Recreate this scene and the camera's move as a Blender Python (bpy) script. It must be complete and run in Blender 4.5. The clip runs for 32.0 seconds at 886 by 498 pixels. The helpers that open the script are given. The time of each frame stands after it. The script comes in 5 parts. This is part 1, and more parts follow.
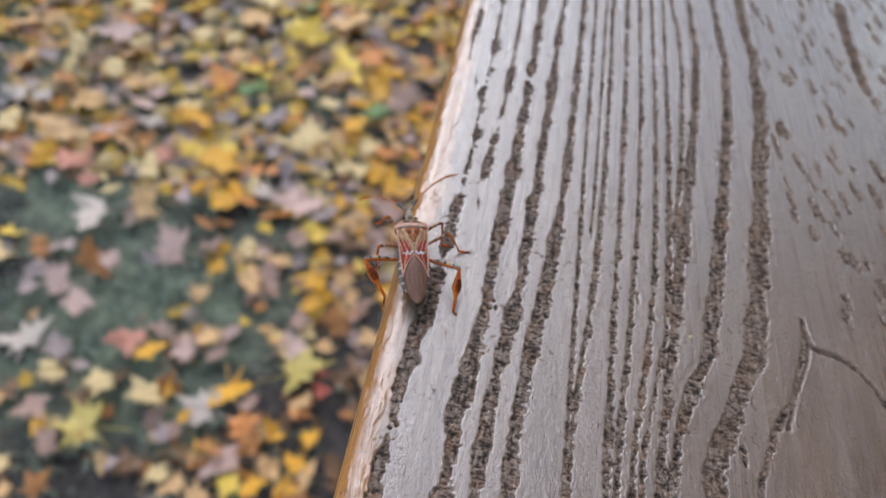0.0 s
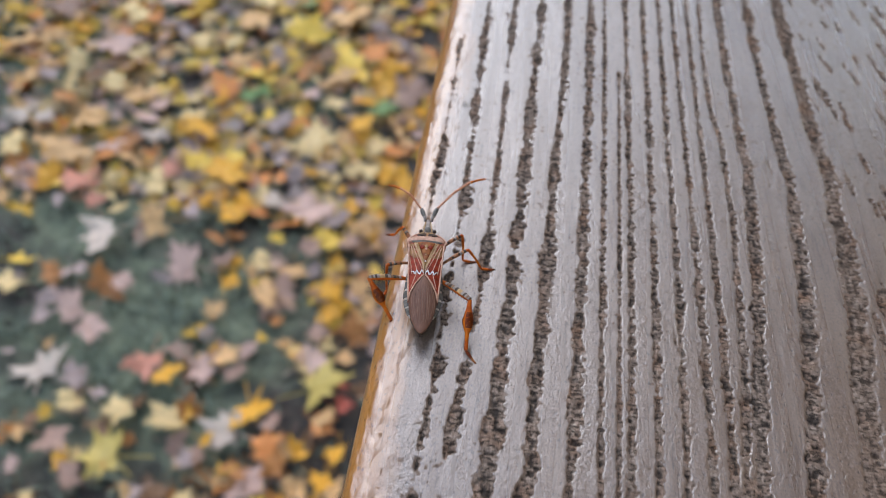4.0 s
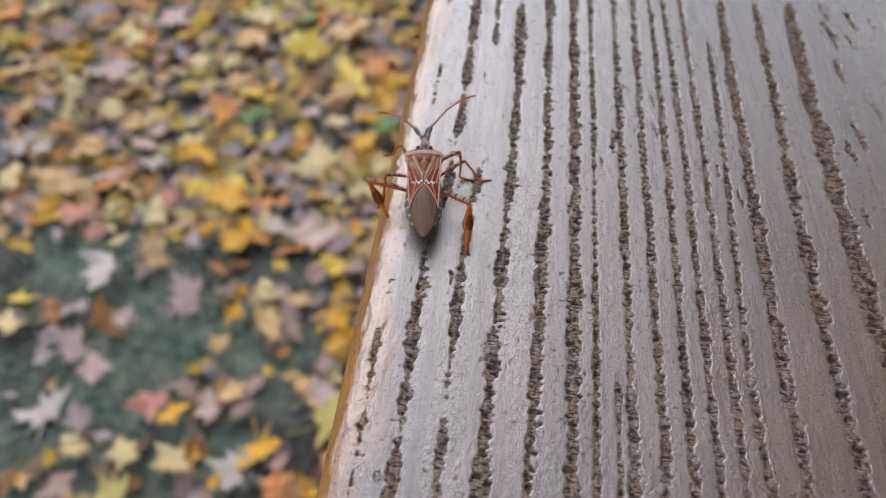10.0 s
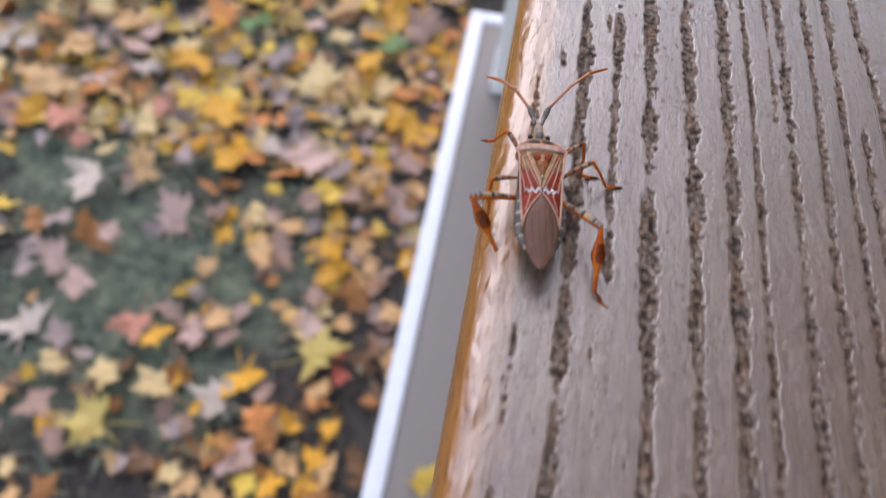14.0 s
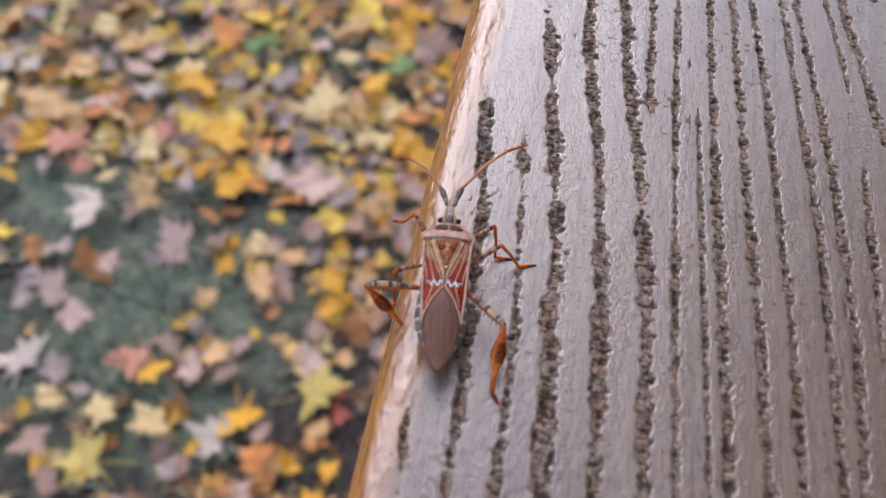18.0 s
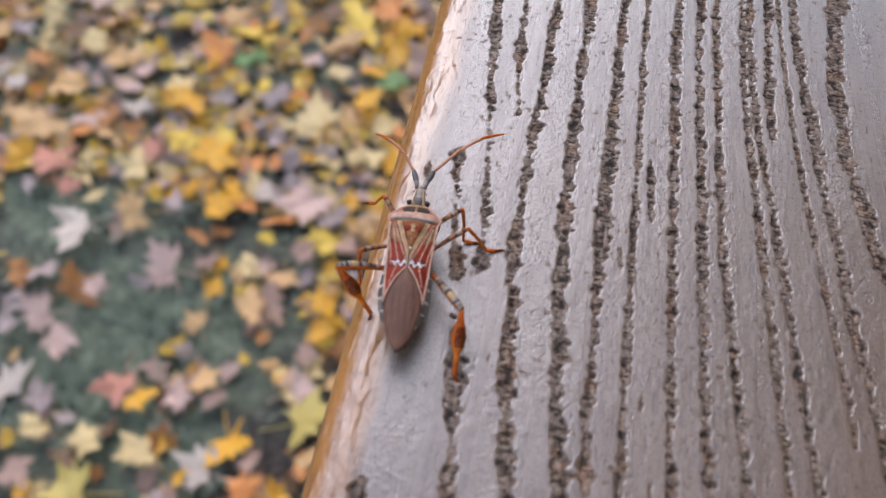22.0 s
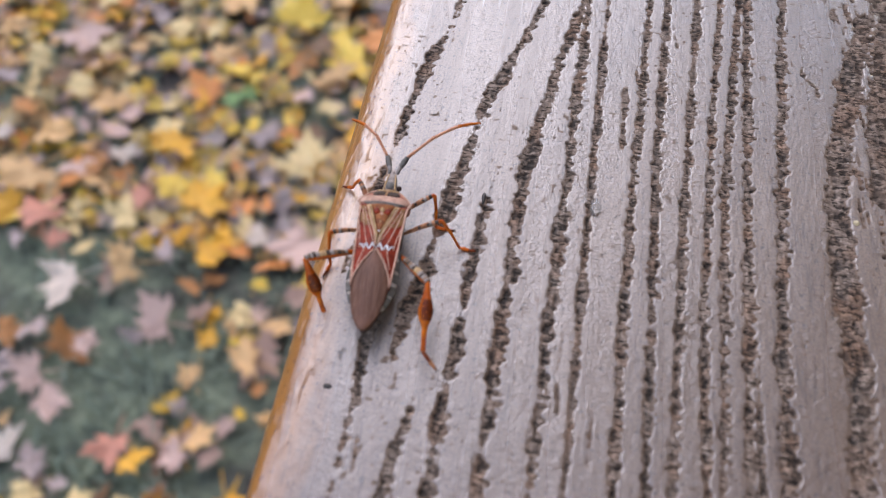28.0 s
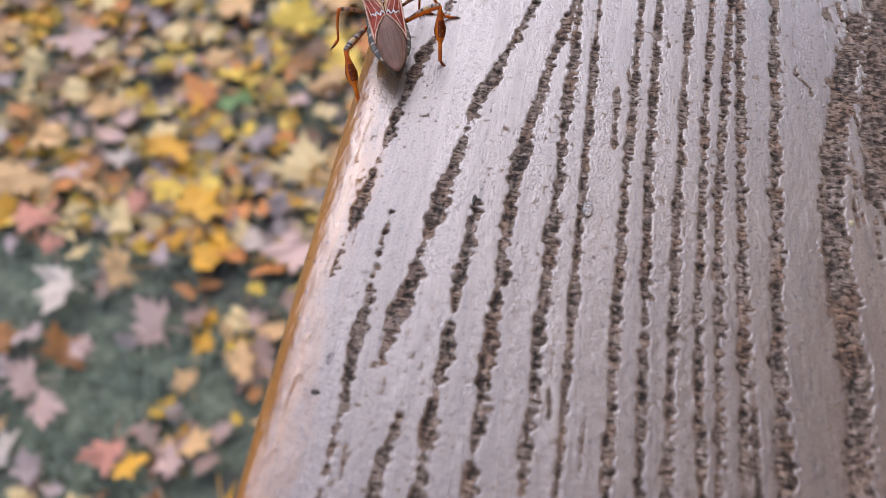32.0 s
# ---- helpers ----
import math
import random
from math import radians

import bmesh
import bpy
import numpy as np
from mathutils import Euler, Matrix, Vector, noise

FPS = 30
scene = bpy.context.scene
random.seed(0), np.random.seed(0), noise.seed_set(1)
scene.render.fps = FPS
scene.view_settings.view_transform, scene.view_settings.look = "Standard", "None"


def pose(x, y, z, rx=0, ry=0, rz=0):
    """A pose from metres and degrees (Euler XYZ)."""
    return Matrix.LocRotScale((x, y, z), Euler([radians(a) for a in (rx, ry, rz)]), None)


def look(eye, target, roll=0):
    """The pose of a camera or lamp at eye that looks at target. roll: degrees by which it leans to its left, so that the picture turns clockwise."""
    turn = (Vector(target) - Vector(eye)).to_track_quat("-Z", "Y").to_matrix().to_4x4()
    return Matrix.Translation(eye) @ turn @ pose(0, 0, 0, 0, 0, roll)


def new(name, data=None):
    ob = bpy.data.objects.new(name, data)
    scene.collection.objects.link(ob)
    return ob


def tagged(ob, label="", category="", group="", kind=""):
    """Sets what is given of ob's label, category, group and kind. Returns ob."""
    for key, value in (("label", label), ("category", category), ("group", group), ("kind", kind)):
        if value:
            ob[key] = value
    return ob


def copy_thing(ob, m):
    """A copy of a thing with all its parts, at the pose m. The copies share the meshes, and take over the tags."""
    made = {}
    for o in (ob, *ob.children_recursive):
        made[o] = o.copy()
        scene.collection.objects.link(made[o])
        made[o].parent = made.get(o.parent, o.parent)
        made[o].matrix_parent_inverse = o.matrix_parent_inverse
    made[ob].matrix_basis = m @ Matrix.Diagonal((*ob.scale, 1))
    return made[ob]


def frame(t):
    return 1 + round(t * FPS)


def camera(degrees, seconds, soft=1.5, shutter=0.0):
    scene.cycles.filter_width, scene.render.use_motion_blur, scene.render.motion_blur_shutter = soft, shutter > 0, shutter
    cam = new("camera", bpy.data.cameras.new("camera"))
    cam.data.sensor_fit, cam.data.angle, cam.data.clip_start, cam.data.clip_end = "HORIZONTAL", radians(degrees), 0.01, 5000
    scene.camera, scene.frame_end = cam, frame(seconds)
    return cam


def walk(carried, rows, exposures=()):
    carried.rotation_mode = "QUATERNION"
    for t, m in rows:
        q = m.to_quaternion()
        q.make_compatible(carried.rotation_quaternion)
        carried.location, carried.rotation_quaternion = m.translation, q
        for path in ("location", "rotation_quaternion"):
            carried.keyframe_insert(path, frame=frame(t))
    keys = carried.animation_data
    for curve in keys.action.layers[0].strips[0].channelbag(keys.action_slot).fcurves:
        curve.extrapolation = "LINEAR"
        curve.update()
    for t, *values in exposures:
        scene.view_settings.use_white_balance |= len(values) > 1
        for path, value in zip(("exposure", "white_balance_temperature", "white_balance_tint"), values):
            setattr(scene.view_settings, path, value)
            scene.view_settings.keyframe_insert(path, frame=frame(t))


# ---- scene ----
# A leaf-footed bug walks along the cap rail of a deck; fallen maple leaves lie on the lawn below.
RAIL_TOP = 1.1183
MM = 0.001

# ---- camera ----
cam = camera(61.89, 32.0, soft=0.8, shutter=0.5)
cam.data.dof.use_dof = True
cam.data.dof.focus_distance = 0.091
cam.data.dof.aperture_fstop = 24.0
PATH = [
    (0, (0.00880, -0.04860, 1.20932), (0.00585, 0.08192, 1.05781), 10.54),
    (0.5, (0.00908, -0.04030, 1.20698), (0.00658, 0.08924, 1.05462), 10.31),
    (1, (0.00959, -0.03604, 1.20617), (0.00690, 0.09256, 1.05302), 9.99),
    (1.5, (0.00918, -0.02738, 1.20469), (0.00592, 0.10026, 1.05075), 9.44),
    (2, (0.00880, -0.01611, 1.20434), (0.00541, 0.11119, 1.05013), 9.38),
    (2.5, (0.00759, -0.00871, 1.20328), (0.00368, 0.11785, 1.04847), 9.23),
    (3, (0.00901, -0.00249, 1.20223), (0.00438, 0.12393, 1.04733), 8.23),
    (3.5, (0.01021, 0.00497, 1.20066), (0.00374, 0.13074, 1.04530), 6.46),
    (5.5, (0.01386, 0.03000, 1.20048), (0.00530, 0.15581, 1.04524), 3.73),
    (6, (0.01488, 0.03565, 1.20040), (0.00626, 0.16118, 1.04494), 3.33),
    (6.5, (0.01496, 0.04275, 1.20002), (0.00631, 0.16797, 1.04431), 3.18),
    (7, (0.01605, 0.05097, 1.19942), (0.00710, 0.17612, 1.04367), 2.83),
    (7.5, (0.01602, 0.05787, 1.19919), (0.00647, 0.18281, 1.04331), 2.61),
    (8, (0.01667, 0.06331, 1.19902), (0.00667, 0.18791, 1.04290), 2.19),
    (8.5, (0.01692, 0.07136, 1.19892), (0.00618, 0.19548, 1.04246), 1.84),
    (9, (0.01679, 0.07741, 1.19883), (0.00594, 0.20167, 1.04248), 1.75),
    (9.5, (0.01744, 0.08043, 1.19726), (0.00624, 0.20467, 1.04093), 1.28),
    (10, (0.01583, 0.08095, 1.19619), (0.00414, 0.20532, 1.04000), 1.52),
    (10.5, (0.01466, 0.08046, 1.19721), (0.00349, 0.20928, 1.04464), 1.76),
    (11, (0.01183, 0.07998, 1.19553), (-0.00039, 0.20625, 1.04091), 1.87),
    (11.5, (0.01133, 0.08083, 1.19390), (0.00080, 0.20427, 1.03689), 2.61),
    (12, (0.01127, 0.08525, 1.19282), (0.00267, 0.20702, 1.03440), 2.87),
    (12.5, (0.00845, 0.09318, 1.19275), (0.00088, 0.21366, 1.03328), 3.79),
    (13, (0.00546, 0.11322, 1.18867), (-0.00197, 0.22371, 1.02213), 5.78),
    (13.5, (-0.00121, 0.13118, 1.18323), (-0.00810, 0.23841, 1.01455), 7.00),
    (15.5, (0.00262, 0.18829, 1.18414), (-0.00529, 0.28670, 1.01021), 7.20),
    (16, (0.00339, 0.18926, 1.18437), (-0.00642, 0.28820, 1.01083), 6.77),
    (16.5, (0.00694, 0.20321, 1.18471), (-0.00350, 0.30412, 1.01235), 5.91),
    (17, (0.00705, 0.21043, 1.18540), (-0.00393, 0.31342, 1.01431), 5.81),
    (17.5, (0.00698, 0.21590, 1.18559), (-0.00467, 0.31978, 1.01508), 5.68),
    (18, (0.00831, 0.22441, 1.18593), (-0.00319, 0.32824, 1.01539), 5.35),
    (18.5, (0.00739, 0.22911, 1.18614), (-0.00393, 0.33414, 1.01631), 5.88),
    (19, (0.00839, 0.23632, 1.18597), (-0.00294, 0.34159, 1.01629), 5.53),
    (19.5, (0.00905, 0.23972, 1.18555), (-0.00179, 0.34428, 1.01540), 5.40),
    (20, (0.01003, 0.24506, 1.18528), (-0.00043, 0.34861, 1.01449), 5.68),
    (20.5, (0.01119, 0.25453, 1.18553), (0.00055, 0.35891, 1.01526), 5.57),
    (21, (0.01089, 0.26241, 1.18536), (0.00029, 0.36747, 1.01551), 5.82),
    (21.5, (0.01118, 0.26702, 1.18553), (0.00032, 0.37148, 1.01533), 5.63),
    (22, (0.01244, 0.27225, 1.18549), (0.00093, 0.37602, 1.01491), 5.14),
    (22.5, (0.01397, 0.28053, 1.18523), (0.00172, 0.38390, 1.01446), 4.73),
    (23, (0.01383, 0.28729, 1.18563), (0.00086, 0.39092, 1.01506), 4.64),
    (23.5, (0.01426, 0.29378, 1.18538), (0.00078, 0.39859, 1.01558), 4.50),
    (24, (0.01425, 0.30085, 1.18563), (0.00057, 0.40662, 1.01644), 4.30),
    (24.5, (0.01402, 0.30724, 1.18578), (0.00000, 0.41336, 1.01684), 4.19),
    (25, (0.01450, 0.31384, 1.18607), (0.00052, 0.42041, 1.01741), 3.96),
    (25.5, (0.01531, 0.32066, 1.18565), (0.00208, 0.42709, 1.01683), 3.92),
    (27.5, (0.01858, 0.34264, 1.18482), (0.00486, 0.44762, 1.01514), 2.19),
    (28, (0.01907, 0.34607, 1.18474), (0.00512, 0.45083, 1.01495), 1.85),
    (28.5, (0.01907, 0.34674, 1.18465), (0.00532, 0.45187, 1.01507), 1.81),
    (29, (0.01838, 0.34705, 1.18369), (0.00580, 0.45279, 1.01439), 2.49),
    (29.5, (0.01863, 0.34704, 1.18353), (0.00613, 0.45250, 1.01406), 2.51),
    (30, (0.01867, 0.34690, 1.18349), (0.00595, 0.45233, 1.01401), 2.43),
    (30.5, (0.01881, 0.34687, 1.18358), (0.00581, 0.45169, 1.01375), 2.24),
    (31, (0.01925, 0.34674, 1.18366), (0.00612, 0.45189, 1.01404), 2.05),
    (31.5, (0.01948, 0.34677, 1.18378), (0.00628, 0.45217, 1.01432), 1.92),
    (32, (0.01969, 0.34674, 1.18377), (0.00650, 0.45234, 1.01443), 1.88),
]
walk(cam, [(t, look(eye, target, roll)) for t, eye, target, roll in PATH],
     exposures=[(0.0, 1.27, 8800, 16), (6.0, 1.24, 8800, 15), (12.0, 1.13, 9050, 17), (13.0, 1.26, 9000, 22), (16.0, 1.32, 9000, 24), (24.0, 1.35, 8800, 20), (32.0, 1.38, 8900, 25)])

# ---- light: an overcast autumn day, open to the lawn, an unseen house added behind ----
world = bpy.data.worlds.new("world")
scene.world = world
world.use_nodes = True
sky = world.node_tree.nodes.new("ShaderNodeTexSky")
sky.sky_type = "NISHITA"
sky.sun_disc = False
sky.sun_elevation, sky.sun_rotation = radians(47.5), radians(-17)
sky.air_density, sky.dust_density, sky.ozone_density = 1.2, 0.35, 3.5
back = world.node_tree.nodes["Background"]
back.inputs["Strength"].default_value = 0.21
world.node_tree.links.new(sky.outputs["Color"], back.inputs["Color"])
sun = new("sun", bpy.data.lights.new("sun", "SUN"))
sun.data.energy, sun.data.angle, sun.data.color = 0.85, radians(55), (0.62, 0.77, 1.0)
sun.matrix_world = look((-0.85, 2.8, 4.3), (0, 0, 1.1))


# ---- materials ----
def material(name, rough=0.6, metal=0.0, spec=0.5):
    m = bpy.data.materials.new(name)
    m.use_nodes = True
    b = m.node_tree.nodes["Principled BSDF"]
    b.inputs["Roughness"].default_value = rough
    b.inputs["Metallic"].default_value = metal
    b.inputs["Specular IOR Level"].default_value = spec
    return m, m.node_tree, b


def node(tree, kind, **values):
    n = tree.nodes.new(kind)
    for key, value in values.items():
        n.inputs[key].default_value = value
    return n


def noise_of(tree, scale, detail=4.0, rough=0.55, stretch=None):
    co = tree.nodes.new("ShaderNodeTexCoord")
    mp = tree.nodes.new("ShaderNodeMapping")
    if stretch:
        mp.inputs["Scale"].default_value = stretch
    tree.links.new(co.outputs["Object"], mp.inputs["Vector"])
    n = node(tree, "ShaderNodeTexNoise", Scale=scale, Detail=detail, Roughness=rough)
    tree.links.new(mp.outputs["Vector"], n.inputs["Vector"])
    return n.outputs["Fac"]


def ramp(tree, fac, *stops):
    r = tree.nodes.new("ShaderNodeValToRGB")
    for k, (at, col) in enumerate(stops):
        e = r.color_ramp.elements[k] if k < 2 else r.color_ramp.elements.new(at)
        e.position, e.color = at, (*col, 1)
    tree.links.new(fac, r.inputs["Fac"])
    return r.outputs["Color"]


def mix(tree, fac, a, b, mode="MIX"):
    m = tree.nodes.new("ShaderNodeMix")
    m.data_type, m.blend_type = "RGBA", mode
    for socket, value in ((m.inputs[0], fac), (m.inputs[6], a), (m.inputs[7], b)):
        if hasattr(value, "links"):
            tree.links.new(value, socket)
        else:
            socket.default_value = value if not isinstance(value, tuple) else (*value, 1)[:4]
    return m.outputs[2]


def bump(tree, b, height, strength, distance):
    n = node(tree, "ShaderNodeBump", Strength=strength, Distance=distance)
    tree.links.new(height, n.inputs["Height"])
    tree.links.new(n.outputs["Normal"], b.inputs["Normal"])
    tree.links.new(n.outputs["Normal"], b.inputs["Coat Normal"])


def speckled(name, dark, light, scale, rough=0.6, spec=0.5, strength=0.3, distance=0.0001, stretch=None, vary=0.0, soft=0.2):
    """Two tones in a grain at one scale, blotches at another, with matching relief."""
    m, tree, b = material(name, rough, 0.0, spec)
    fine = noise_of(tree, scale, 6.0, 0.6, stretch)
    broad = noise_of(tree, scale * 0.14, 3.0)
    col = ramp(tree, fine, (0.5 - soft, dark), (0.5 + soft, light))
    col = mix(tree, broad, col, tuple(0.5 * (p + q) for p, q in zip(dark, light)))
    if vary:
        info = tree.nodes.new("ShaderNodeObjectInfo")
        hsv = tree.nodes.new("ShaderNodeHueSaturation")
        rng = node(tree, "ShaderNodeMapRange")
        rng.inputs["To Min"].default_value, rng.inputs["To Max"].default_value = 1 - vary, 1 + vary
        tree.links.new(info.outputs["Random"], rng.inputs["Value"])
        tree.links.new(rng.outputs["Result"], hsv.inputs["Value"])
        tree.links.new(col, hsv.inputs["Color"])
        col = hsv.outputs["Color"]
    tree.links.new(col, b.inputs["Base Color"])
    bump(tree, b, fine, strength, distance)
    return m


def rail_material():
    """Brown composite board: greyed and worn on top, caramel on its edge, dirt and painted crevice shade in the
    embossed grain.
    """
    m, tree, b = material("weathered_composite", 0.4, 0.0, 0.5)
    b.inputs["Coat Roughness"].default_value, b.inputs["Coat IOR"].default_value = 0.25, 2.0
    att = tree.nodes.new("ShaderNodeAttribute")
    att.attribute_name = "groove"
    wear = tree.nodes.new("ShaderNodeAttribute")
    wear.attribute_name = "wear"
    fine = noise_of(tree, 2600, 6.0, 0.65)
    blot = noise_of(tree, 90, 4.0, 0.6, (1, 0.35, 1))
    streak = noise_of(tree, 900, 4.0, 0.6, (1, 0.08, 1))
    top = ramp(tree, blot, (0.3, (0.155, 0.086, 0.054)), (0.7, (0.235, 0.137, 0.084)))
    top = mix(tree, 0.35, top, ramp(tree, streak, (0.35, (0.135, 0.084, 0.058)), (0.65, (0.228, 0.154, 0.112))))
    side = ramp(tree, blot, (0.3, (0.36, 0.125, 0.022)), (0.7, (0.50, 0.19, 0.042)))
    col = mix(tree, wear.outputs["Fac"], side, top)
    specks = ramp(tree, noise_of(tree, 1700, 3.0, 0.6, (1, 0.8, 1)), (0.33, (0.35, 0.32, 0.31)), (0.40, (1, 1, 1)))
    col = mix(tree, 0.9, col, mix(tree, 1.0, col, specks, "MULTIPLY"))
    band = ramp(tree, noise_of(tree, 330, 2.0, 0.5, (1, 0.035, 1)), (0.47, (0, 0, 0)), (0.55, (1, 1, 1)))
    hair = ramp(tree, noise_of(tree, 1900, 3.0, 0.6, (1, 0.09, 1)), (0.36, (0.6, 0.56, 0.53)), (0.45, (1, 1, 1)))
    col = mix(tree, mix(tree, 1.0, band, (0.85, 0.85, 0.85), "MULTIPLY"), col, mix(tree, 1.0, col, hair, "MULTIPLY"))
    mottle = ramp(tree, noise_of(tree, 3400, 3.0, 0.6), (0.35, (0.74, 0.72, 0.71)), (0.62, (1.14, 1.13, 1.12)))
    col = mix(tree, wear.outputs["Fac"], col, mix(tree, 1.0, col, mottle, "MULTIPLY"))
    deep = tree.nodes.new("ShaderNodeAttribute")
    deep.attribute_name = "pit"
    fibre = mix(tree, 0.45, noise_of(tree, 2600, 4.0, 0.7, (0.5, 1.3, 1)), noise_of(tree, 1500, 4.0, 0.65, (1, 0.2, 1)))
    dirt_and_shade = ramp(tree, fibre, (0.36, (0.085, 0.060, 0.045)), (0.5, (0.225, 0.152, 0.112)), (0.64, (0.42, 0.305, 0.235)))
    dirt_and_shade = mix(tree, ramp(tree, noise_of(tree, 210, 3.0, 0.6), (0.45, (0, 0, 0)), (0.75, (1, 1, 1))), dirt_and_shade, mix(tree, 1.0, dirt_and_shade, (1.0, 0.72, 0.55), "MULTIPLY"))
    # cracks and deep pits go near black, crevice shade put into the colour
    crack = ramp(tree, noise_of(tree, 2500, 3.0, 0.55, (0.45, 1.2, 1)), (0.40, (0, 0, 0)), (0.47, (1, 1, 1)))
    dirt_and_shade = mix(tree, 0.75, dirt_and_shade, mix(tree, crack, (0.014, 0.010, 0.007), dirt_and_shade))
    dirt_and_shade = mix(tree, mix(tree, 1.0, deep.outputs["Fac"], (0.85, 0.85, 0.85), "MULTIPLY"), dirt_and_shade, (0.016, 0.011, 0.008))
    col = mix(tree, att.outputs["Fac"], col, dirt_and_shade)
    tree.links.new(col, b.inputs["Base Color"])
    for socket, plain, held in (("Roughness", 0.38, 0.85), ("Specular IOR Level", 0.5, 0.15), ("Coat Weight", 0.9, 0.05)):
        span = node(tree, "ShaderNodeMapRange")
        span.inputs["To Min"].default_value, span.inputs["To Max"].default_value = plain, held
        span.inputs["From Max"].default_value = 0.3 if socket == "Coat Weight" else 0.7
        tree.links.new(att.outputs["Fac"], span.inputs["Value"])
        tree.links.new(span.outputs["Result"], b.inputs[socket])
    plain = mix(tree, 0.5, fine, noise_of(tree, 700, 3.0, 0.5))
    plain = mix(tree, 0.35, plain, mix(tree, 1.0, specks, plain, "MULTIPLY"))
    plain = mix(tree, mix(tree, 1.0, band, (0.55, 0.55, 0.55), "MULTIPLY"), plain, noise_of(tree, 1700, 4.0, 0.75, (1, 0.5, 1)))
    beads = ramp(tree, noise_of(tree, 480, 2.0, 0.5, (1, 0.45, 1)), (0.45, (0, 0, 0)), (0.65, (1, 1, 1)))
    plain = mix(tree, wear.outputs["Fac"], mix(tree, 0.75, plain, beads), plain)
    plain = mix(tree, mix(tree, 1.0, wear.outputs["Fac"], (0.40, 0.40, 0.40), "MULTIPLY"), plain, (0.5, 0.5, 0.5))
    relief = mix(tree, att.outputs["Fac"], plain, mix(tree, 0.55, fibre, crack))
    bump(tree, b, relief, 0.85, 0.0003)
    gloss = node(tree, "ShaderNodeMapRange")
    gloss.inputs["To Min"].default_value, gloss.inputs["To Max"].default_value = 0.22, 0.24
    tree.links.new(wear.outputs["Fac"], gloss.inputs["Value"])
    tree.links.new(mix(tree, 1.0, gloss.outputs["Result"], mix(tree, 1.0, band, (0.15, 0.15, 0.15), "MULTIPLY"), "ADD"), b.inputs["Coat Roughness"])
    return m


WHITE = speckled("white_vinyl", (0.72, 0.74, 0.77), (0.84, 0.86, 0.88), 60, 0.35, 0.5, 0.05, 0.0005)
TAUPE = speckled("taupe_deck_board", (0.20, 0.165, 0.145), (0.29, 0.245, 0.215), 120, 0.5, 0.4, 0.3, 0.0008, (6, 1, 6))
UNSEEN_WALL = speckled("pale_unseen_wall", (0.40, 0.36, 0.31), (0.48, 0.44, 0.39), 30, 0.6, 0.3, 0.1, 0.002)
SKY_BLOCKER = speckled("brown_sky_blocker", (0.10, 0.066, 0.044), (0.15, 0.105, 0.072), 20, 0.6, 0.3, 0.1, 0.002)
SCREW = speckled("black_coated_steel", (0.010, 0.010, 0.011), (0.022, 0.022, 0.022), 2000, 0.5, 0.3, 0.3, 0.0001)


def soil_material():
    m, tree, b = material("lawn_soil", 0.9, 0.0, 0.2)
    big = noise_of(tree, 2.2, 5.0, 0.6)
    small = noise_of(tree, 60, 5.0, 0.65)
    clump = ramp(tree, noise_of(tree, 17, 4.0, 0.6), (0.36, (0.45, 0.46, 0.46)), (0.62, (1.25, 1.2, 1.05)))
    grass = ramp(tree, small, (0.3, (0.10, 0.125, 0.092)), (0.7, (0.22, 0.255, 0.19)))
    grass = mix(tree, 1.0, grass, clump, "MULTIPLY")
    earth = ramp(tree, small, (0.3, (0.030, 0.027, 0.026)), (0.7, (0.10, 0.082, 0.068)))
    side = tree.nodes.new("ShaderNodeTexCoord")
    sep = tree.nodes.new("ShaderNodeSeparateXYZ")
    tree.links.new(side.outputs["Object"], sep.inputs["Vector"])
    near = node(tree, "ShaderNodeMapRange")
    near.inputs["From Min"].default_value, near.inputs["From Max"].default_value = -0.42, -0.15
    tree.links.new(sep.outputs["X"], near.inputs["Value"])
    past = node(tree, "ShaderNodeMapRange")
    past.inputs["From Min"].default_value, past.inputs["From Max"].default_value = 0.8, 0.3
    tree.links.new(sep.outputs["X"], past.inputs["Value"])
    strip = mix(tree, 1.0, near.outputs["Result"], past.outputs["Result"], "MULTIPLY")
    patch = mix(tree, 1.0, ramp(tree, big, (0.46, (0, 0, 0)), (0.57, (1, 1, 1))), strip, "ADD")
    tree.links.new(mix(tree, patch, grass, earth), b.inputs["Base Color"])
    bump(tree, b, small, 0.8, 0.01)
    return m


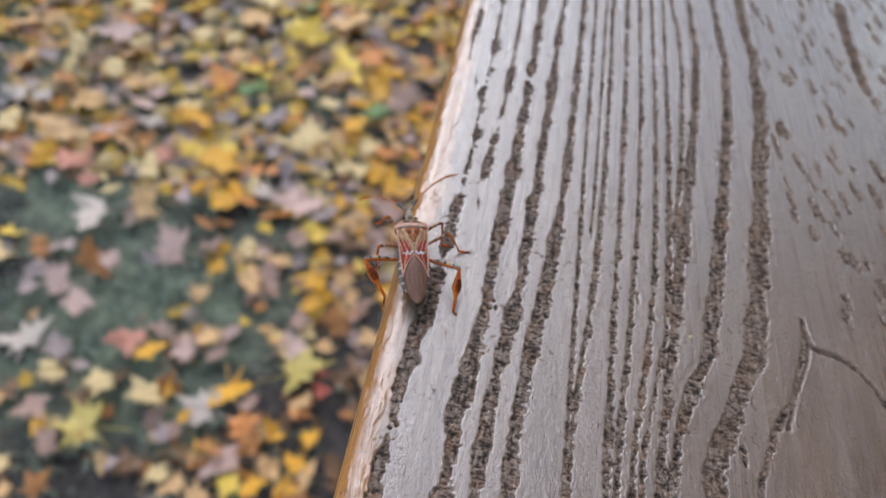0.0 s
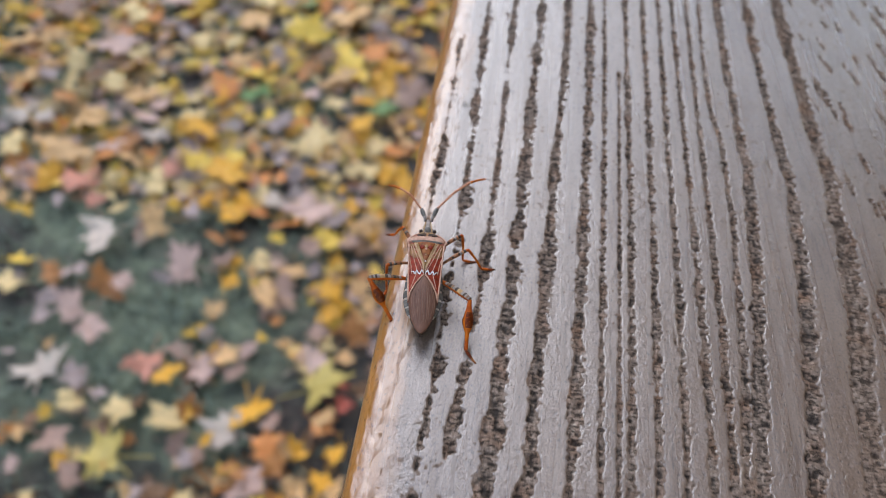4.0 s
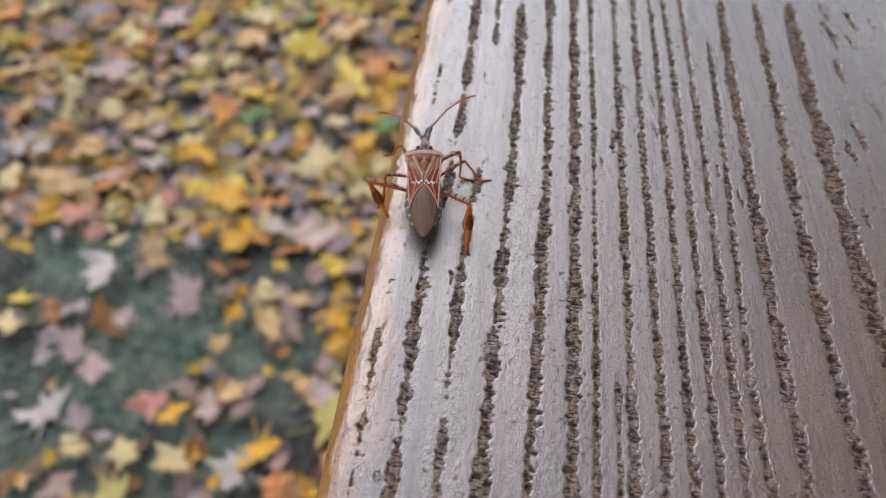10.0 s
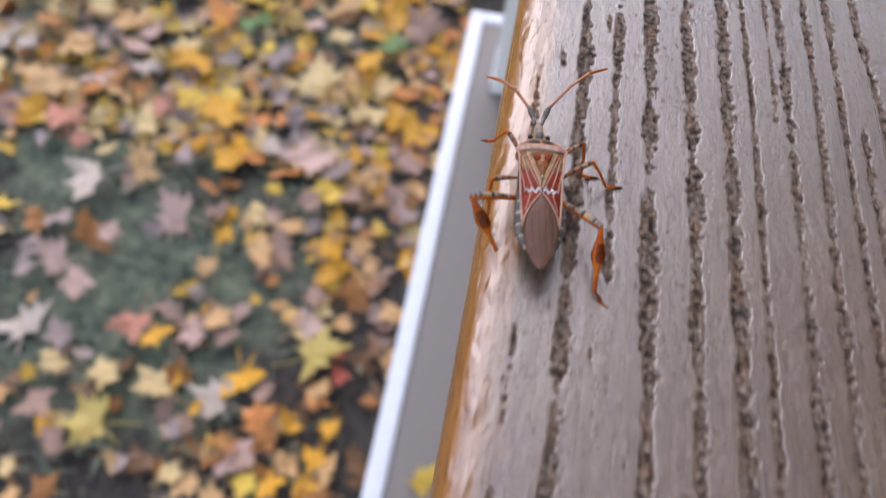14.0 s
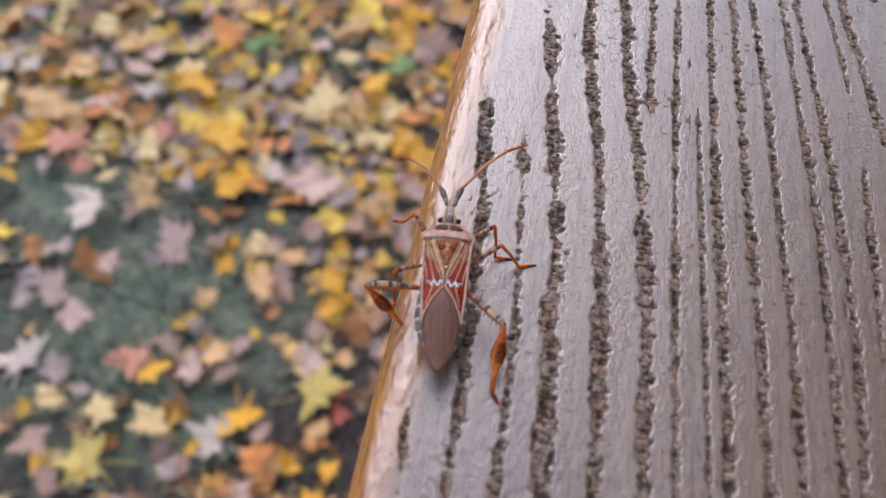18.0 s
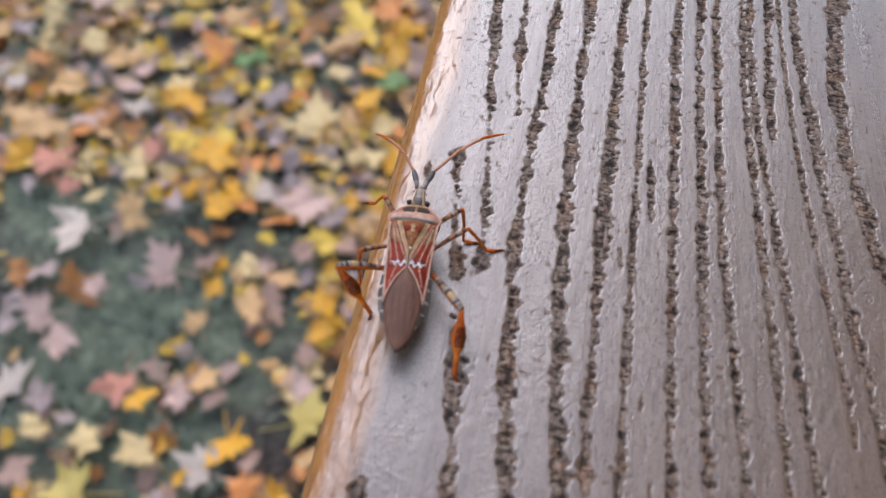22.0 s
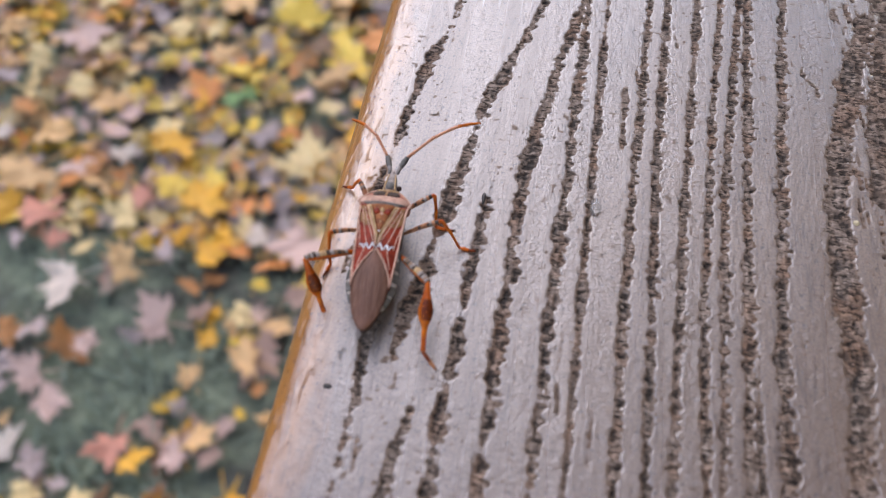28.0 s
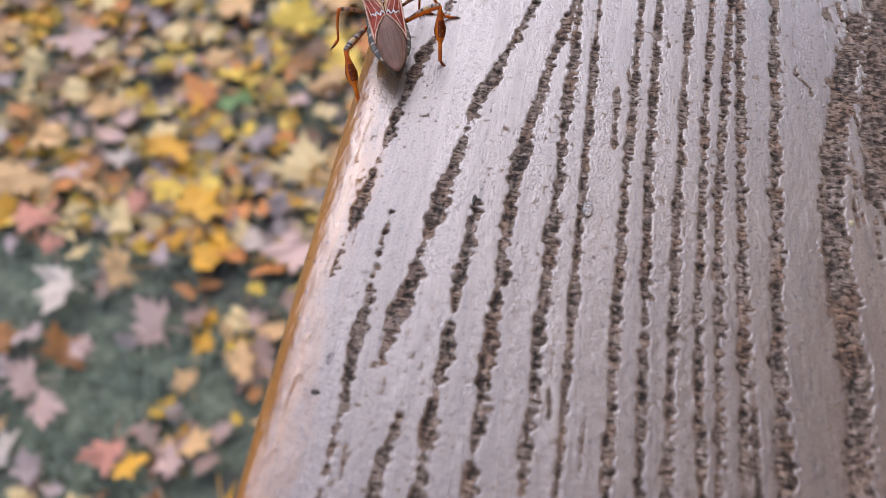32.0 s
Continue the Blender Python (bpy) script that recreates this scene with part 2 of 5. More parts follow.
SOIL = soil_material()
UNSEEN_WOODS = speckled("unseen_warm_foliage", (0.10, 0.055, 0.018), (0.46, 0.25, 0.07), 2.2, 0.8, 0.1, 0.8, 0.2)
BLADE = speckled("grass_blade", (0.13, 0.17, 0.12), (0.29, 0.335, 0.235), 90, 0.55, 0.4, 0.1, 0.001)
TONES = {
    "gold": ((0.682, 0.267, 0.021), (0.880, 0.451, 0.057)), "yellow": ((0.726, 0.410, 0.052), (0.880, 0.595, 0.123)),
    "straw": ((0.64, 0.42, 0.18), (0.84, 0.60, 0.29)), "blush": ((0.495, 0.297, 0.232), (0.704, 0.451, 0.364)),
    "ash": ((0.319, 0.220, 0.189), (0.484, 0.354, 0.312)), "russet": ((0.638, 0.185, 0.043), (0.858, 0.349, 0.113)),
    "crimson": ((0.363, 0.056, 0.033), (0.572, 0.133, 0.085)), "tan": ((0.58, 0.30, 0.115), (0.80, 0.47, 0.22)),
    "brown": ((0.143, 0.072, 0.037), (0.330, 0.164, 0.080)), "green": ((0.110, 0.205, 0.066), (0.209, 0.328, 0.113)),
    "pale": ((0.484, 0.369, 0.284), (0.682, 0.534, 0.426)), "rose": ((0.506, 0.175, 0.109), (0.704, 0.297, 0.199)),
    "mauve": ((0.286, 0.159, 0.113), (0.462, 0.272, 0.199)), "mustard": ((0.462, 0.231, 0.019), (0.682, 0.400, 0.052)),
    "lemon": ((0.46, 0.32, 0.075), (0.62, 0.46, 0.15)),
    "rust": ((0.352, 0.118, 0.031), (0.550, 0.226, 0.072)),
}
LEAF = {k: speckled(k + "_leaf", a, b, 45, 0.55, 0.4, 0.25, 0.003, None, 0.12) for k, (a, b) in TONES.items()}


# ---- mesh helpers ----
def mesh_of(name, verts, faces, mat=None, smooth=False):
    me = bpy.data.meshes.new(name)
    me.from_pydata([tuple(v) for v in verts], [], faces)
    if mat:
        me.materials.append(mat)
    if smooth:
        me.shade_smooth()
    me.update()
    return me


def child(ob, parent):
    ob.parent = parent
    return ob


def slab(name, x0, x1, y0, y1, z0, z1, mat, edge=0.002):
    """A box with softened edges, as one mesh in world coordinates."""
    bm = bmesh.new()
    bmesh.ops.create_cube(bm, size=1.0)
    for v in bm.verts:
        v.co = Vector(((x0 + x1) / 2 + v.co.x * (x1 - x0), (y0 + y1) / 2 + v.co.y * (y1 - y0), (z0 + z1) / 2 + v.co.z * (z1 - z0)))
    if edge:
        bmesh.ops.bevel(bm, geom=bm.edges[:], offset=edge, segments=2, affect="EDGES")
    me = bpy.data.meshes.new(name)
    bm.to_mesh(me)
    bm.free()
    me.materials.append(mat)
    return new(name, me)


# ---- ground and distance ----
def build_ground():
    rings = [0, 0.3, 0.6, 1, 1.5, 2, 2.6, 3.3, 4.2, 5.5, 8, 12, 20, 40, 90, 250, 800, 2500]
    verts, faces, n = [(0, 0, 0)], [], 48
    for r in rings[1:]:
        for k in range(n):
            a = 2 * math.pi * k / n
            z = 0.012 * noise.noise(Vector((r * math.cos(a) * 1.5, r * math.sin(a) * 1.5, 0))) - 0.008
            verts.append((r * math.cos(a), r * math.sin(a), z))
    for k in range(n):
        faces.append((0, 1 + k, 1 + (k + 1) % n))
        for j in range(len(rings) - 2):
            p, q = 1 + j * n + k, 1 + j * n + (k + 1) % n
            faces.append((p, p + n, q + n, q))
    ground = new("ground", mesh_of("ground", verts, faces, SOIL, True))
    tagged(ground, "autumn lawn with dark bare soil beside the deck", "ground", kind="structure")


def build_grass():
    rng = np.random.RandomState(11)
    n = 60000
    x = rng.uniform(-2.4, -0.1, n)
    y = rng.uniform(0.1, 3.4, n)
    keep = (rng.rand(n) < np.clip((-0.18 - x) / 0.35, 0.06, 1)) & (rng.rand(n) < 0.35 + 0.65 * np.sin(x * 24 + 3 * np.sin(y * 9)) * np.sin(y * 27 + 2 * np.sin(x * 11)))
    x, y = x[keep], y[keep]
    n = len(x)
    a, h, lean = rng.uniform(0, 6.283, n), rng.uniform(0.012, 0.04, n), rng.uniform(0.2, 1.1, n)
    w = rng.uniform(0.0012, 0.0026, n)
    ca, sa = np.cos(a), np.sin(a)
    verts = np.zeros((n, 5, 3))
    for k, (up, side) in enumerate(((0, -1), (0, 1), (0.6, -0.8), (0.6, 0.8), (1, 0))):
        out = lean * h * up * up * 1.4
        verts[:, k] = np.stack([x + ca * out - sa * side * w, y + sa * out + ca * side * w, h * up - 0.006], 1)
    base = 5 * np.arange(n)[:, None]
    faces = np.concatenate([base + (0, 1, 3), base + (0, 3, 2), base + (2, 3, 4)], 1).reshape(-1, 3)
    grass = new("grass", mesh_of("grass", verts.reshape(-1, 3), faces.tolist(), BLADE))
    tagged(grass, "short damp lawn grass between fallen leaves", "grass", kind="stuff")


def leaf_mesh(name, mat, seed, flat=0.35):
    """A five-lobed maple leaf one metre across, curled, with a stem."""
    rng = random.Random(seed)
    lobes = [(90, 1.0), (38, 0.92), (142, 0.92), (-14, 0.62), (194, 0.62)]
    tips = []
    for ang, length in lobes:
        ln, ang = length * rng.uniform(0.62, 1.12) * 0.55, ang + rng.uniform(-9, 9)
        for da, f in ((-19, 0.60), (-13, 0.76), (-9, 0.72), (-4, 0.9), (0, 1.0), (4, 0.9), (9, 0.72), (13, 0.76), (19, 0.60)):
            tips.append((ang + da, ln * f))
        tips.append((ang + 26, 0.40 * rng.uniform(0.7, 1.2)))
    tips.append((270, 0.05))
    tips.sort()
    curl, tilt = rng.uniform(0.3, 1.6) * flat, rng.uniform(-0.25, 0.25)

    def lift(x, y):
        return curl * (x * x + 0.6 * y * y) + tilt * x + 0.13 * noise.noise(Vector((x * 4 + seed, y * 4, 1.0)))

    verts, faces = [(0, 0, lift(0, 0))], []
    n = len(tips)
    for f in (0.55, 1.0):
        for ang, r in tips:
            x, y = r * f * math.cos(radians(ang)), r * f * math.sin(radians(ang))
            verts.append((x, y, lift(x, y)))
    for k in range(n):
        j = (k + 1) % n
        faces += [(0, 1 + k, 1 + j), (1 + k, 1 + n + k, 1 + n + j, 1 + j)]
    s = len(verts)
    for y in (0.0, -0.5):
        for dx, dz in ((-0.012, 0), (0.012, 0), (0, 0.02)):
            verts.append((dx + 0.1 * y, y, lift(0, y) * 0.6 + dz))
    faces += [(s, s + 1, s + 4, s + 3), (s + 1, s + 2, s + 5, s + 4), (s + 2, s, s + 3, s + 5)]
    return mesh_of(name, verts, faces, mat, True)


WORDS = {
    "lemon": "pale lemon-yellow", "gold": "golden orange", "yellow": "bright yellow", "straw": "pale straw-yellow", "blush": "pale pinkish upturned",
    "ash": "greyish mauve upturned", "russet": "orange russet", "crimson": "dark red", "tan": "dry tan", "brown": "dark brown withered",
    "green": "still green", "pale": "bleached whitish upturned", "rose": "dull rose-pink", "mauve": "brownish mauve", "mustard": "dark mustard-yellow", "rust": "rusty brown",
}


WIND = random.Random(5)


def strew(tone, *spots):
    """Fallen leaves of one tone at (x, y, width) in centimetres."""
    shapes = [leaf_mesh("maple_leaf", LEAF[tone], 10 * k + len(tone)) for k in range(7)]
    for x, y, size in spots:
        leaf = new("maple_leaf", WIND.choice(shapes))
        s = size * 0.01 * WIND.uniform(1.42, 1.68)
        leaf.matrix_world = pose(x * 0.01, y * 0.01, WIND.uniform(0.012, 0.03), WIND.uniform(-20, 20), WIND.uniform(-20, 20), WIND.uniform(0, 360))
        leaf.scale = (s, s, s)
        tagged(leaf, WORDS[tone] + " fallen maple leaf on the lawn", "leaf", "fallen maple leaves")


def build_leaves():
    strew("russet", (-133, 169, 7.7), (-91, 160, 5.2), (-29, 158, 8.0), (-62, 136, 8.8), (-82, 109, 5.9), (-44, 100, 5.4), (-28, 48, 3.3), (-54, 41, 2.8), (-28, 49, 4.7), (-21, 55, 4.2))
    strew("mustard", (-125, 157, 8.8), (-80, 170, 9.4), (-29, 180, 6.2), (-26, 170, 4.5), (-109, 143, 3.9), (-76, 135, 4.1), (-43, 127, 3.3), (-74, 102, 3.2), (-62, 99, 4.2), (-93, 93, 4.9), (-35, 69, 2.7), (-66, 50, 3.4), (-34, 44, 2.8))
    strew("straw", (-124, 170, 6.1), (-97, 162, 7.5), (-63, 177, 9.3), (-101, 141, 7.0), (-90, 148, 7.1), (-75, 156, 6.5), (-68, 156, 6.5), (-69, 133, 5.6), (-88, 134, 8.4), (-68, 128, 5.9), (-37, 136, 5.6), (-24, 124, 4.6), (-37, 122, 10.0), (-102, 110, 7.7), (-73, 97, 4.2), (-67, 104, 6.2), (-27, 115, 6.0), (-39, 87, 5.1), (-85, 74, 6.6), (-63, 53, 4.8), (-55, 51, 5.1), (-45, 52, 6.6), (-39, 38, 5.0), (-63, 35, 2.7), (-24, 117, 5.9))
    strew("mauve", (-113, 161, 12.7), (-23, 95, 5.3), (-48, 86, 4.4), (-32, 91, 5.9), (-36, 82, 10.0), (-38, 63, 4.2), (-26, 73, 4.8), (-64, 45, 5.7), (-29, 54, 4.0), (-40, 46, 4.8), (-57, 40, 4.6), (-18, 143, 8.7), (-16, 97, 5.9))
    strew("ash", (-110, 171, 10.8), (-83, 159, 5.9), (-43, 175, 6.1), (-32, 170, 6.0), (-56, 153, 6.0), (-107, 135, 6.1), (-59, 126, 5.9), (-47, 126, 7.5), (-57, 97, 4.9), (-39, 113, 6.4), (-44, 117, 5.0), (-29, 100, 5.9), (-86, 95, 3.5), (-75, 79, 5.2), (-78, 71, 5.8), (-75, 68, 4.3), (-45, 69, 3.7), (-79, 60, 2.8), (-65, 56, 5.2), (-59, 54, 3.1), (-40, 45, 3.9), (-46, 39, 3.6), (-12, 93, 4.6))
    strew("blush", (-90, 171, 9.2), (-97, 149, 11.7), (-78, 129, 6.9), (-43, 138, 4.3), (-79, 123, 7.8), (-82, 115, 6.9), (-33, 104, 9.5), (-54, 84, 9.0), (-64, 77, 3.9), (-71, 71, 6.7), (-67, 67, 6.5), (-43, 62, 6.4), (-26, 67, 6.5), (-28, 44, 5.1), (-31, 41, 4.2), (-67, 40, 2.5), (-14, 106, 5.9))
    strew("yellow", (-82, 163, 6.0), (-50, 162, 11.5), (-40, 159, 6.5), (-34, 152, 11.1), (-59, 143, 6.9), (-50, 129, 4.0), (-62, 115, 10.0), (-56, 114, 7.2), (-27, 96, 7.1), (-39, 93, 3.4), (-87, 79, 5.0), (-27, 40, 4.5))
    strew("brown", (-76, 176, 7.8), (-96, 135, 6.8), (-42, 153, 5.7), (-39, 130, 5.3), (-72, 110, 5.2), (-68, 48, 3.8), (-43, 39, 3.6))
    strew("tan", (-64, 168, 11.3), (-40, 174, 12.2), (-117, 144, 8.5), (-115, 149, 8.6), (-86, 141, 9.0), (-111, 131, 8.3), (-63, 147, 6.3), (-37, 145, 8.3), (-83, 130, 7.3), (-93, 121, 9.7), (-54, 121, 4.6), (-30, 124, 6.7), (-90, 111, 11.8), (-77, 111, 5.2), (-64, 94, 7.8), (-22, 102, 5.9), (-34, 87, 5.3), (-36, 79, 7.5), (-41, 65, 4.8), (-70, 46, 4.8), (-26, 49, 3.9), (-20, 55, 4.8), (-49, 39, 3.7), (-36, 38, 4.5), (-35, 43, 3.2), (-22, 44, 4.0), (-17, 42, 5.4), (-30, 36, 5.3), (-60, 31, 4.4))
    strew("green", (-54, 176, 6.2), (-56, 135, 6.0), (-53, 137, 4.1), (-24, 136, 6.2), (-25, 38, 3.6))
    strew("rust", (-47, 152, 8.8), (-112, 138, 3.4), (-98, 127, 6.9), (-77, 115, 6.3), (-50, 91, 4.1), (-80, 78, 5.6), (-69, 76, 7.3), (-32, 45, 3.7), (-25, 46, 4.6), (-15, 39, 5.3), (-55, 32, 4.6))
    strew("gold", (-24, 155, 8.6), (-28, 147, 10.1), (-63, 133, 5.1), (-29, 139, 4.3), (-64, 123, 8.8), (-30, 130, 7.2), (-55, 108, 10.3), (-54, 102, 5.7), (-47, 102, 6.2), (-51, 98, 7.3), (-90, 103, 7.5), (-25, 105, 4.3), (-25, 84, 7.0), (-24, 80, 6.0), (-50, 60, 5.3), (-25, 77, 4.4), (-33, 56, 6.5), (-39, 49, 3.0), (-60, 43, 3.3), (-24, 49, 4.2), (-24, 40, 4.3), (-19, 41, 4.5), (-18, 46, 4.6), (-17, 51, 4.5), (-17, 113, 6.6))
    strew("pale", (-106, 122, 8.1), (-101, 118, 5.8), (-73, 117, 6.1), (-41, 103, 5.0), (-72, 89, 7.7), (-71, 57, 7.8), (-35, 51, 6.6))
    strew("rose", (-66, 109, 5.1), (-84, 101, 8.3), (-78, 96, 5.6), (-53, 62, 6.0))
    strew("lemon", (-23, 61, 9.0), (-53, 44, 9.4))
    strew("crimson", (-18, 59, 3.9), (-19, 63, 3.0))


def build_litter():
    """The rest of the leaf fall, past counting: close-set farther out, thin over the lawn before the rail."""
    rng = np.random.RandomState(8)
    names = ["gold", "yellow", "straw", "blush", "ash", "russet", "tan", "brown", "mauve", "rust", "mustard"]
    odds = np.array([0.17, 0.14, 0.22, 0.17, 0.07, 0.09, 0.20, 0.06, 0.07, 0.07, 0.05])
    for t, tone in enumerate(names):
        verts, faces = [], []
        shapes = [leaf_mesh("shape", LEAF[tone], 77 * k + t, 0.5) for k in range(3)]
        data = [(np.array([v.co[:] for v in s.vertices]), [tuple(f.vertices) for f in s.polygons]) for s in shapes]
        for s in shapes:
            bpy.data.meshes.remove(s)
        base = 0
        for k in range(int(17000 * odds[t])):
            x, y = (rng.uniform(-3.2, -0.08), rng.uniform(-0.4, 5.0)) if k % 4 else (rng.uniform(-5.0, -0.08), rng.uniform(-2.2, 6.5))
            if k % 4 == 0 and y > 1.35:
                x = rng.uniform(-5.0, 1.6)
            lawn = math.exp(-((x + 0.75) / 0.5) ** 2 - ((y - 0.80) / 0.30) ** 2)
            counted = -1.45 < x and 0.2 < y < 1.75
            dull = tone in ("brown", "mauve", "rust", "tan", "ash")
            keep = (1.0 if dull else 0.45) * (1 - 0.97 * min(1.0, 1.3 * lawn)) if counted else 0.9
            if counted and x > -0.32 and dull:
                keep = 1.0
            if y < 0.62 and tone not in ("brown", "mauve", "rust"):
                keep *= 0.1
            if y > 1.0:
                keep = 0.25 if tone in ("brown", "mauve", "rust") else 1.0
            # the fall thins out raggedly away from the deck
            fade = math.hypot(max(0.0, -x - 1.8), max(0.0, y - 2.5), max(0.0, x + 0.1), max(0.0, -y - 0.1)) / 1.6 + 0.4 * noise.noise(Vector((x * 1.3, y * 1.3, 3.0))) * (x < -1.8 or y > 2.5)
            if rng.rand() > keep or rng.rand() < fade:
                continue
            co, fs = data[rng.randint(3)]
            s = rng.uniform(0.045, 0.10) * (0.9 if counted else 1.0)
            m = np.array(Euler((rng.normal(0, 0.25), rng.normal(0, 0.25), rng.uniform(0, 6.28))).to_matrix())
            verts.append(co @ m.T * s + (x, y, rng.uniform(0.002, 0.010)))
            faces += [tuple(base + i for i in f) for f in fs]
            base += len(co)
        me = mesh_of("leaf_litter", np.concatenate(verts), faces, LEAF[tone], True)
        tagged(new("leaf_litter", me), WORDS[tone] + " leaf litter strewn over the lawn", "leaf litter", kind="stuff")


# ---- deck ----
def build_deck():
    top, edge, far = 0.248, -0.076, 1.256
    for name, box in (
        ("deck_trim", (edge, edge + 0.025, -2.5, far, 0.20, top + 0.004)),
        ("deck_trim", (edge + 0.025, 3.0, far - 0.028, far, 0.20, top + 0.004)),
        ("deck_fascia", (edge + 0.004, edge + 0.022, -2.5, far - 0.004, -0.03, 0.20)),
        ("deck_fascia", (edge + 0.022, 3.0, far - 0.024, far - 0.004, -0.03, 0.20)),
    ):
        tagged(slab(name, *box, WHITE, 0.003), "white vinyl edge board round the deck", "deck trim", kind="structure")
    deck = tagged(new("deck_floor", None), "taupe composite deck floor with long boards", "deck floor", kind="structure")
    x = edge + 0.025
    while x < 3.0:
        child(slab("deck_board", x + 0.002, x + 0.138, -2.5, far - 0.029, top - 0.025, top, TAUPE), deck)
        x += 0.140
    post = tagged(new("rail_post", None), "white square rail post on the deck floor", "post", "rail posts")
    post.location = (0.032, 1.103, top)
    for name, box in (("sleeve", (-0.045, 0.045, -0.045, 0.045, 0.0, RAIL_TOP - top - 0.0252)), ("base_skirt", (-0.048, 0.048, -0.048, 0.048, 0.0, 0.03))):
        child(slab(name, *box, WHITE, 0.004), post)
    copy_thing(post, pose(0.032, -0.72, top))
    leaf = new("maple_leaf", leaf_mesh("maple_leaf", LEAF["yellow"], 31))
    leaf.matrix_world = pose(0.0, 0.385, top + 0.004, 4, 5, 40)
    leaf.scale = (0.07, 0.07, 0.07)
    tagged(leaf, "bright yellow fallen maple leaf on the deck floor", "leaf", "fallen maple leaves")


def build_unseen_woods():
    """An uneven belt of foliage, added out of view to warm the rail's reflections."""
    rng = random.Random(3)
    verts, faces, n, m = [], [], 120, 9
    for k in range(n + 1):
        a = radians(62 + 170 * k / n)
        for j in range(m + 1):
            f = j / m
            top = 5.6 + 1.4 * noise.noise(Vector((a * 9, 0, 0))) + 0.8 * noise.noise(Vector((a * 31, 4, 0)))
            r = 12.5 + 0.9 * noise.noise(Vector((a * 14, f * 5, 2))) - 1.2 * math.sin(math.pi * f) + rng.uniform(-0.15, 0.15)
            verts.append((r * math.cos(a), r * math.sin(a), -0.1 + f * top))
    for k in range(n):
        for j in range(m):
            p = k * (m + 1) + j
            faces.append((p, p + m + 1, p + m + 2, p + 1))
    tagged(new("backdrop", mesh_of("backdrop", verts, faces, UNSEEN_WOODS)), "belt of autumn foliage, added unseen to warm the rail reflections", "woods", kind="structure")


def build_unseen_house():
    # wall out of view, added to close off the light behind the deck
    wall = slab("wall_house", 3.0, 3.2, -4.0, 4.0, -0.05, 3.4, UNSEEN_WALL, 0)
    tagged(wall, "plain pale wall, added unseen behind the deck to close off light", "wall", kind="structure")
    # unseen slab, added to block sky from the rail's right-hand reflections
    sky_blocker = slab("ceiling", 0.22, 3.0, -3.0, 2.1, 2.45, 2.60, SKY_BLOCKER, 0)
    tagged(sky_blocker, "plain brown ceiling slab, added unseen to darken the rail reflections", "ceiling", kind="structure")


# ---- cap rail ----
FINE0, FINE1 = -22.0, 470.0
XS = np.concatenate([np.arange(3.0, 56.0, 0.17), np.arange(56.0, 72.0, 0.24), np.arange(72.0, 106.0, 0.4), np.arange(106.0, 130.0, 1.2)])
YS = np.arange(FINE0, FINE1, 0.19)
HEIGHT = np.zeros((len(YS), len(XS)), np.float32)
GROOVE = np.zeros_like(HEIGHT)
PIT = np.zeros_like(HEIGHT)


def smooth_noise(seed, sx, sy):
    """Smooth value noise over the rail's top, cells of sx by sy millimetres, about -1 to 1."""
    rng = np.random.RandomState(seed)
    gx, gy = (XS + 30) / sx, (YS + 60) / sy
    grid = rng.uniform(-1, 1, (int(gy.max()) + 3, int(gx.max()) + 3))
    ix, iy = gx.astype(int), gy.astype(int)
    fx, fy = gx - ix, gy - iy
    fx, fy = fx * fx * (3 - 2 * fx), fy * fy * (3 - 2 * fy)
    a = grid[iy][:, ix] * (1 - fx) + grid[iy][:, ix + 1] * fx
    b = grid[iy + 1][:, ix] * (1 - fx) + grid[iy + 1][:, ix + 1] * fx
    return a * (1 - fy[:, None]) + b * fy[:, None]


RAG = smooth_noise(1, 1.6, 3.0) * 0.3 + smooth_noise(2, 0.9, 0.5) * 0.6 + smooth_noise(14, 0.5, 0.45) * 0.45
CRUMB = smooth_noise(4, 0.85, 0.46) * 0.65 + smooth_noise(3, 0.38, 2.2) * 0.35 + smooth_noise(13, 0.36, 0.44) * 0.45
BREAK = smooth_noise(5, 2.5, 4.0)


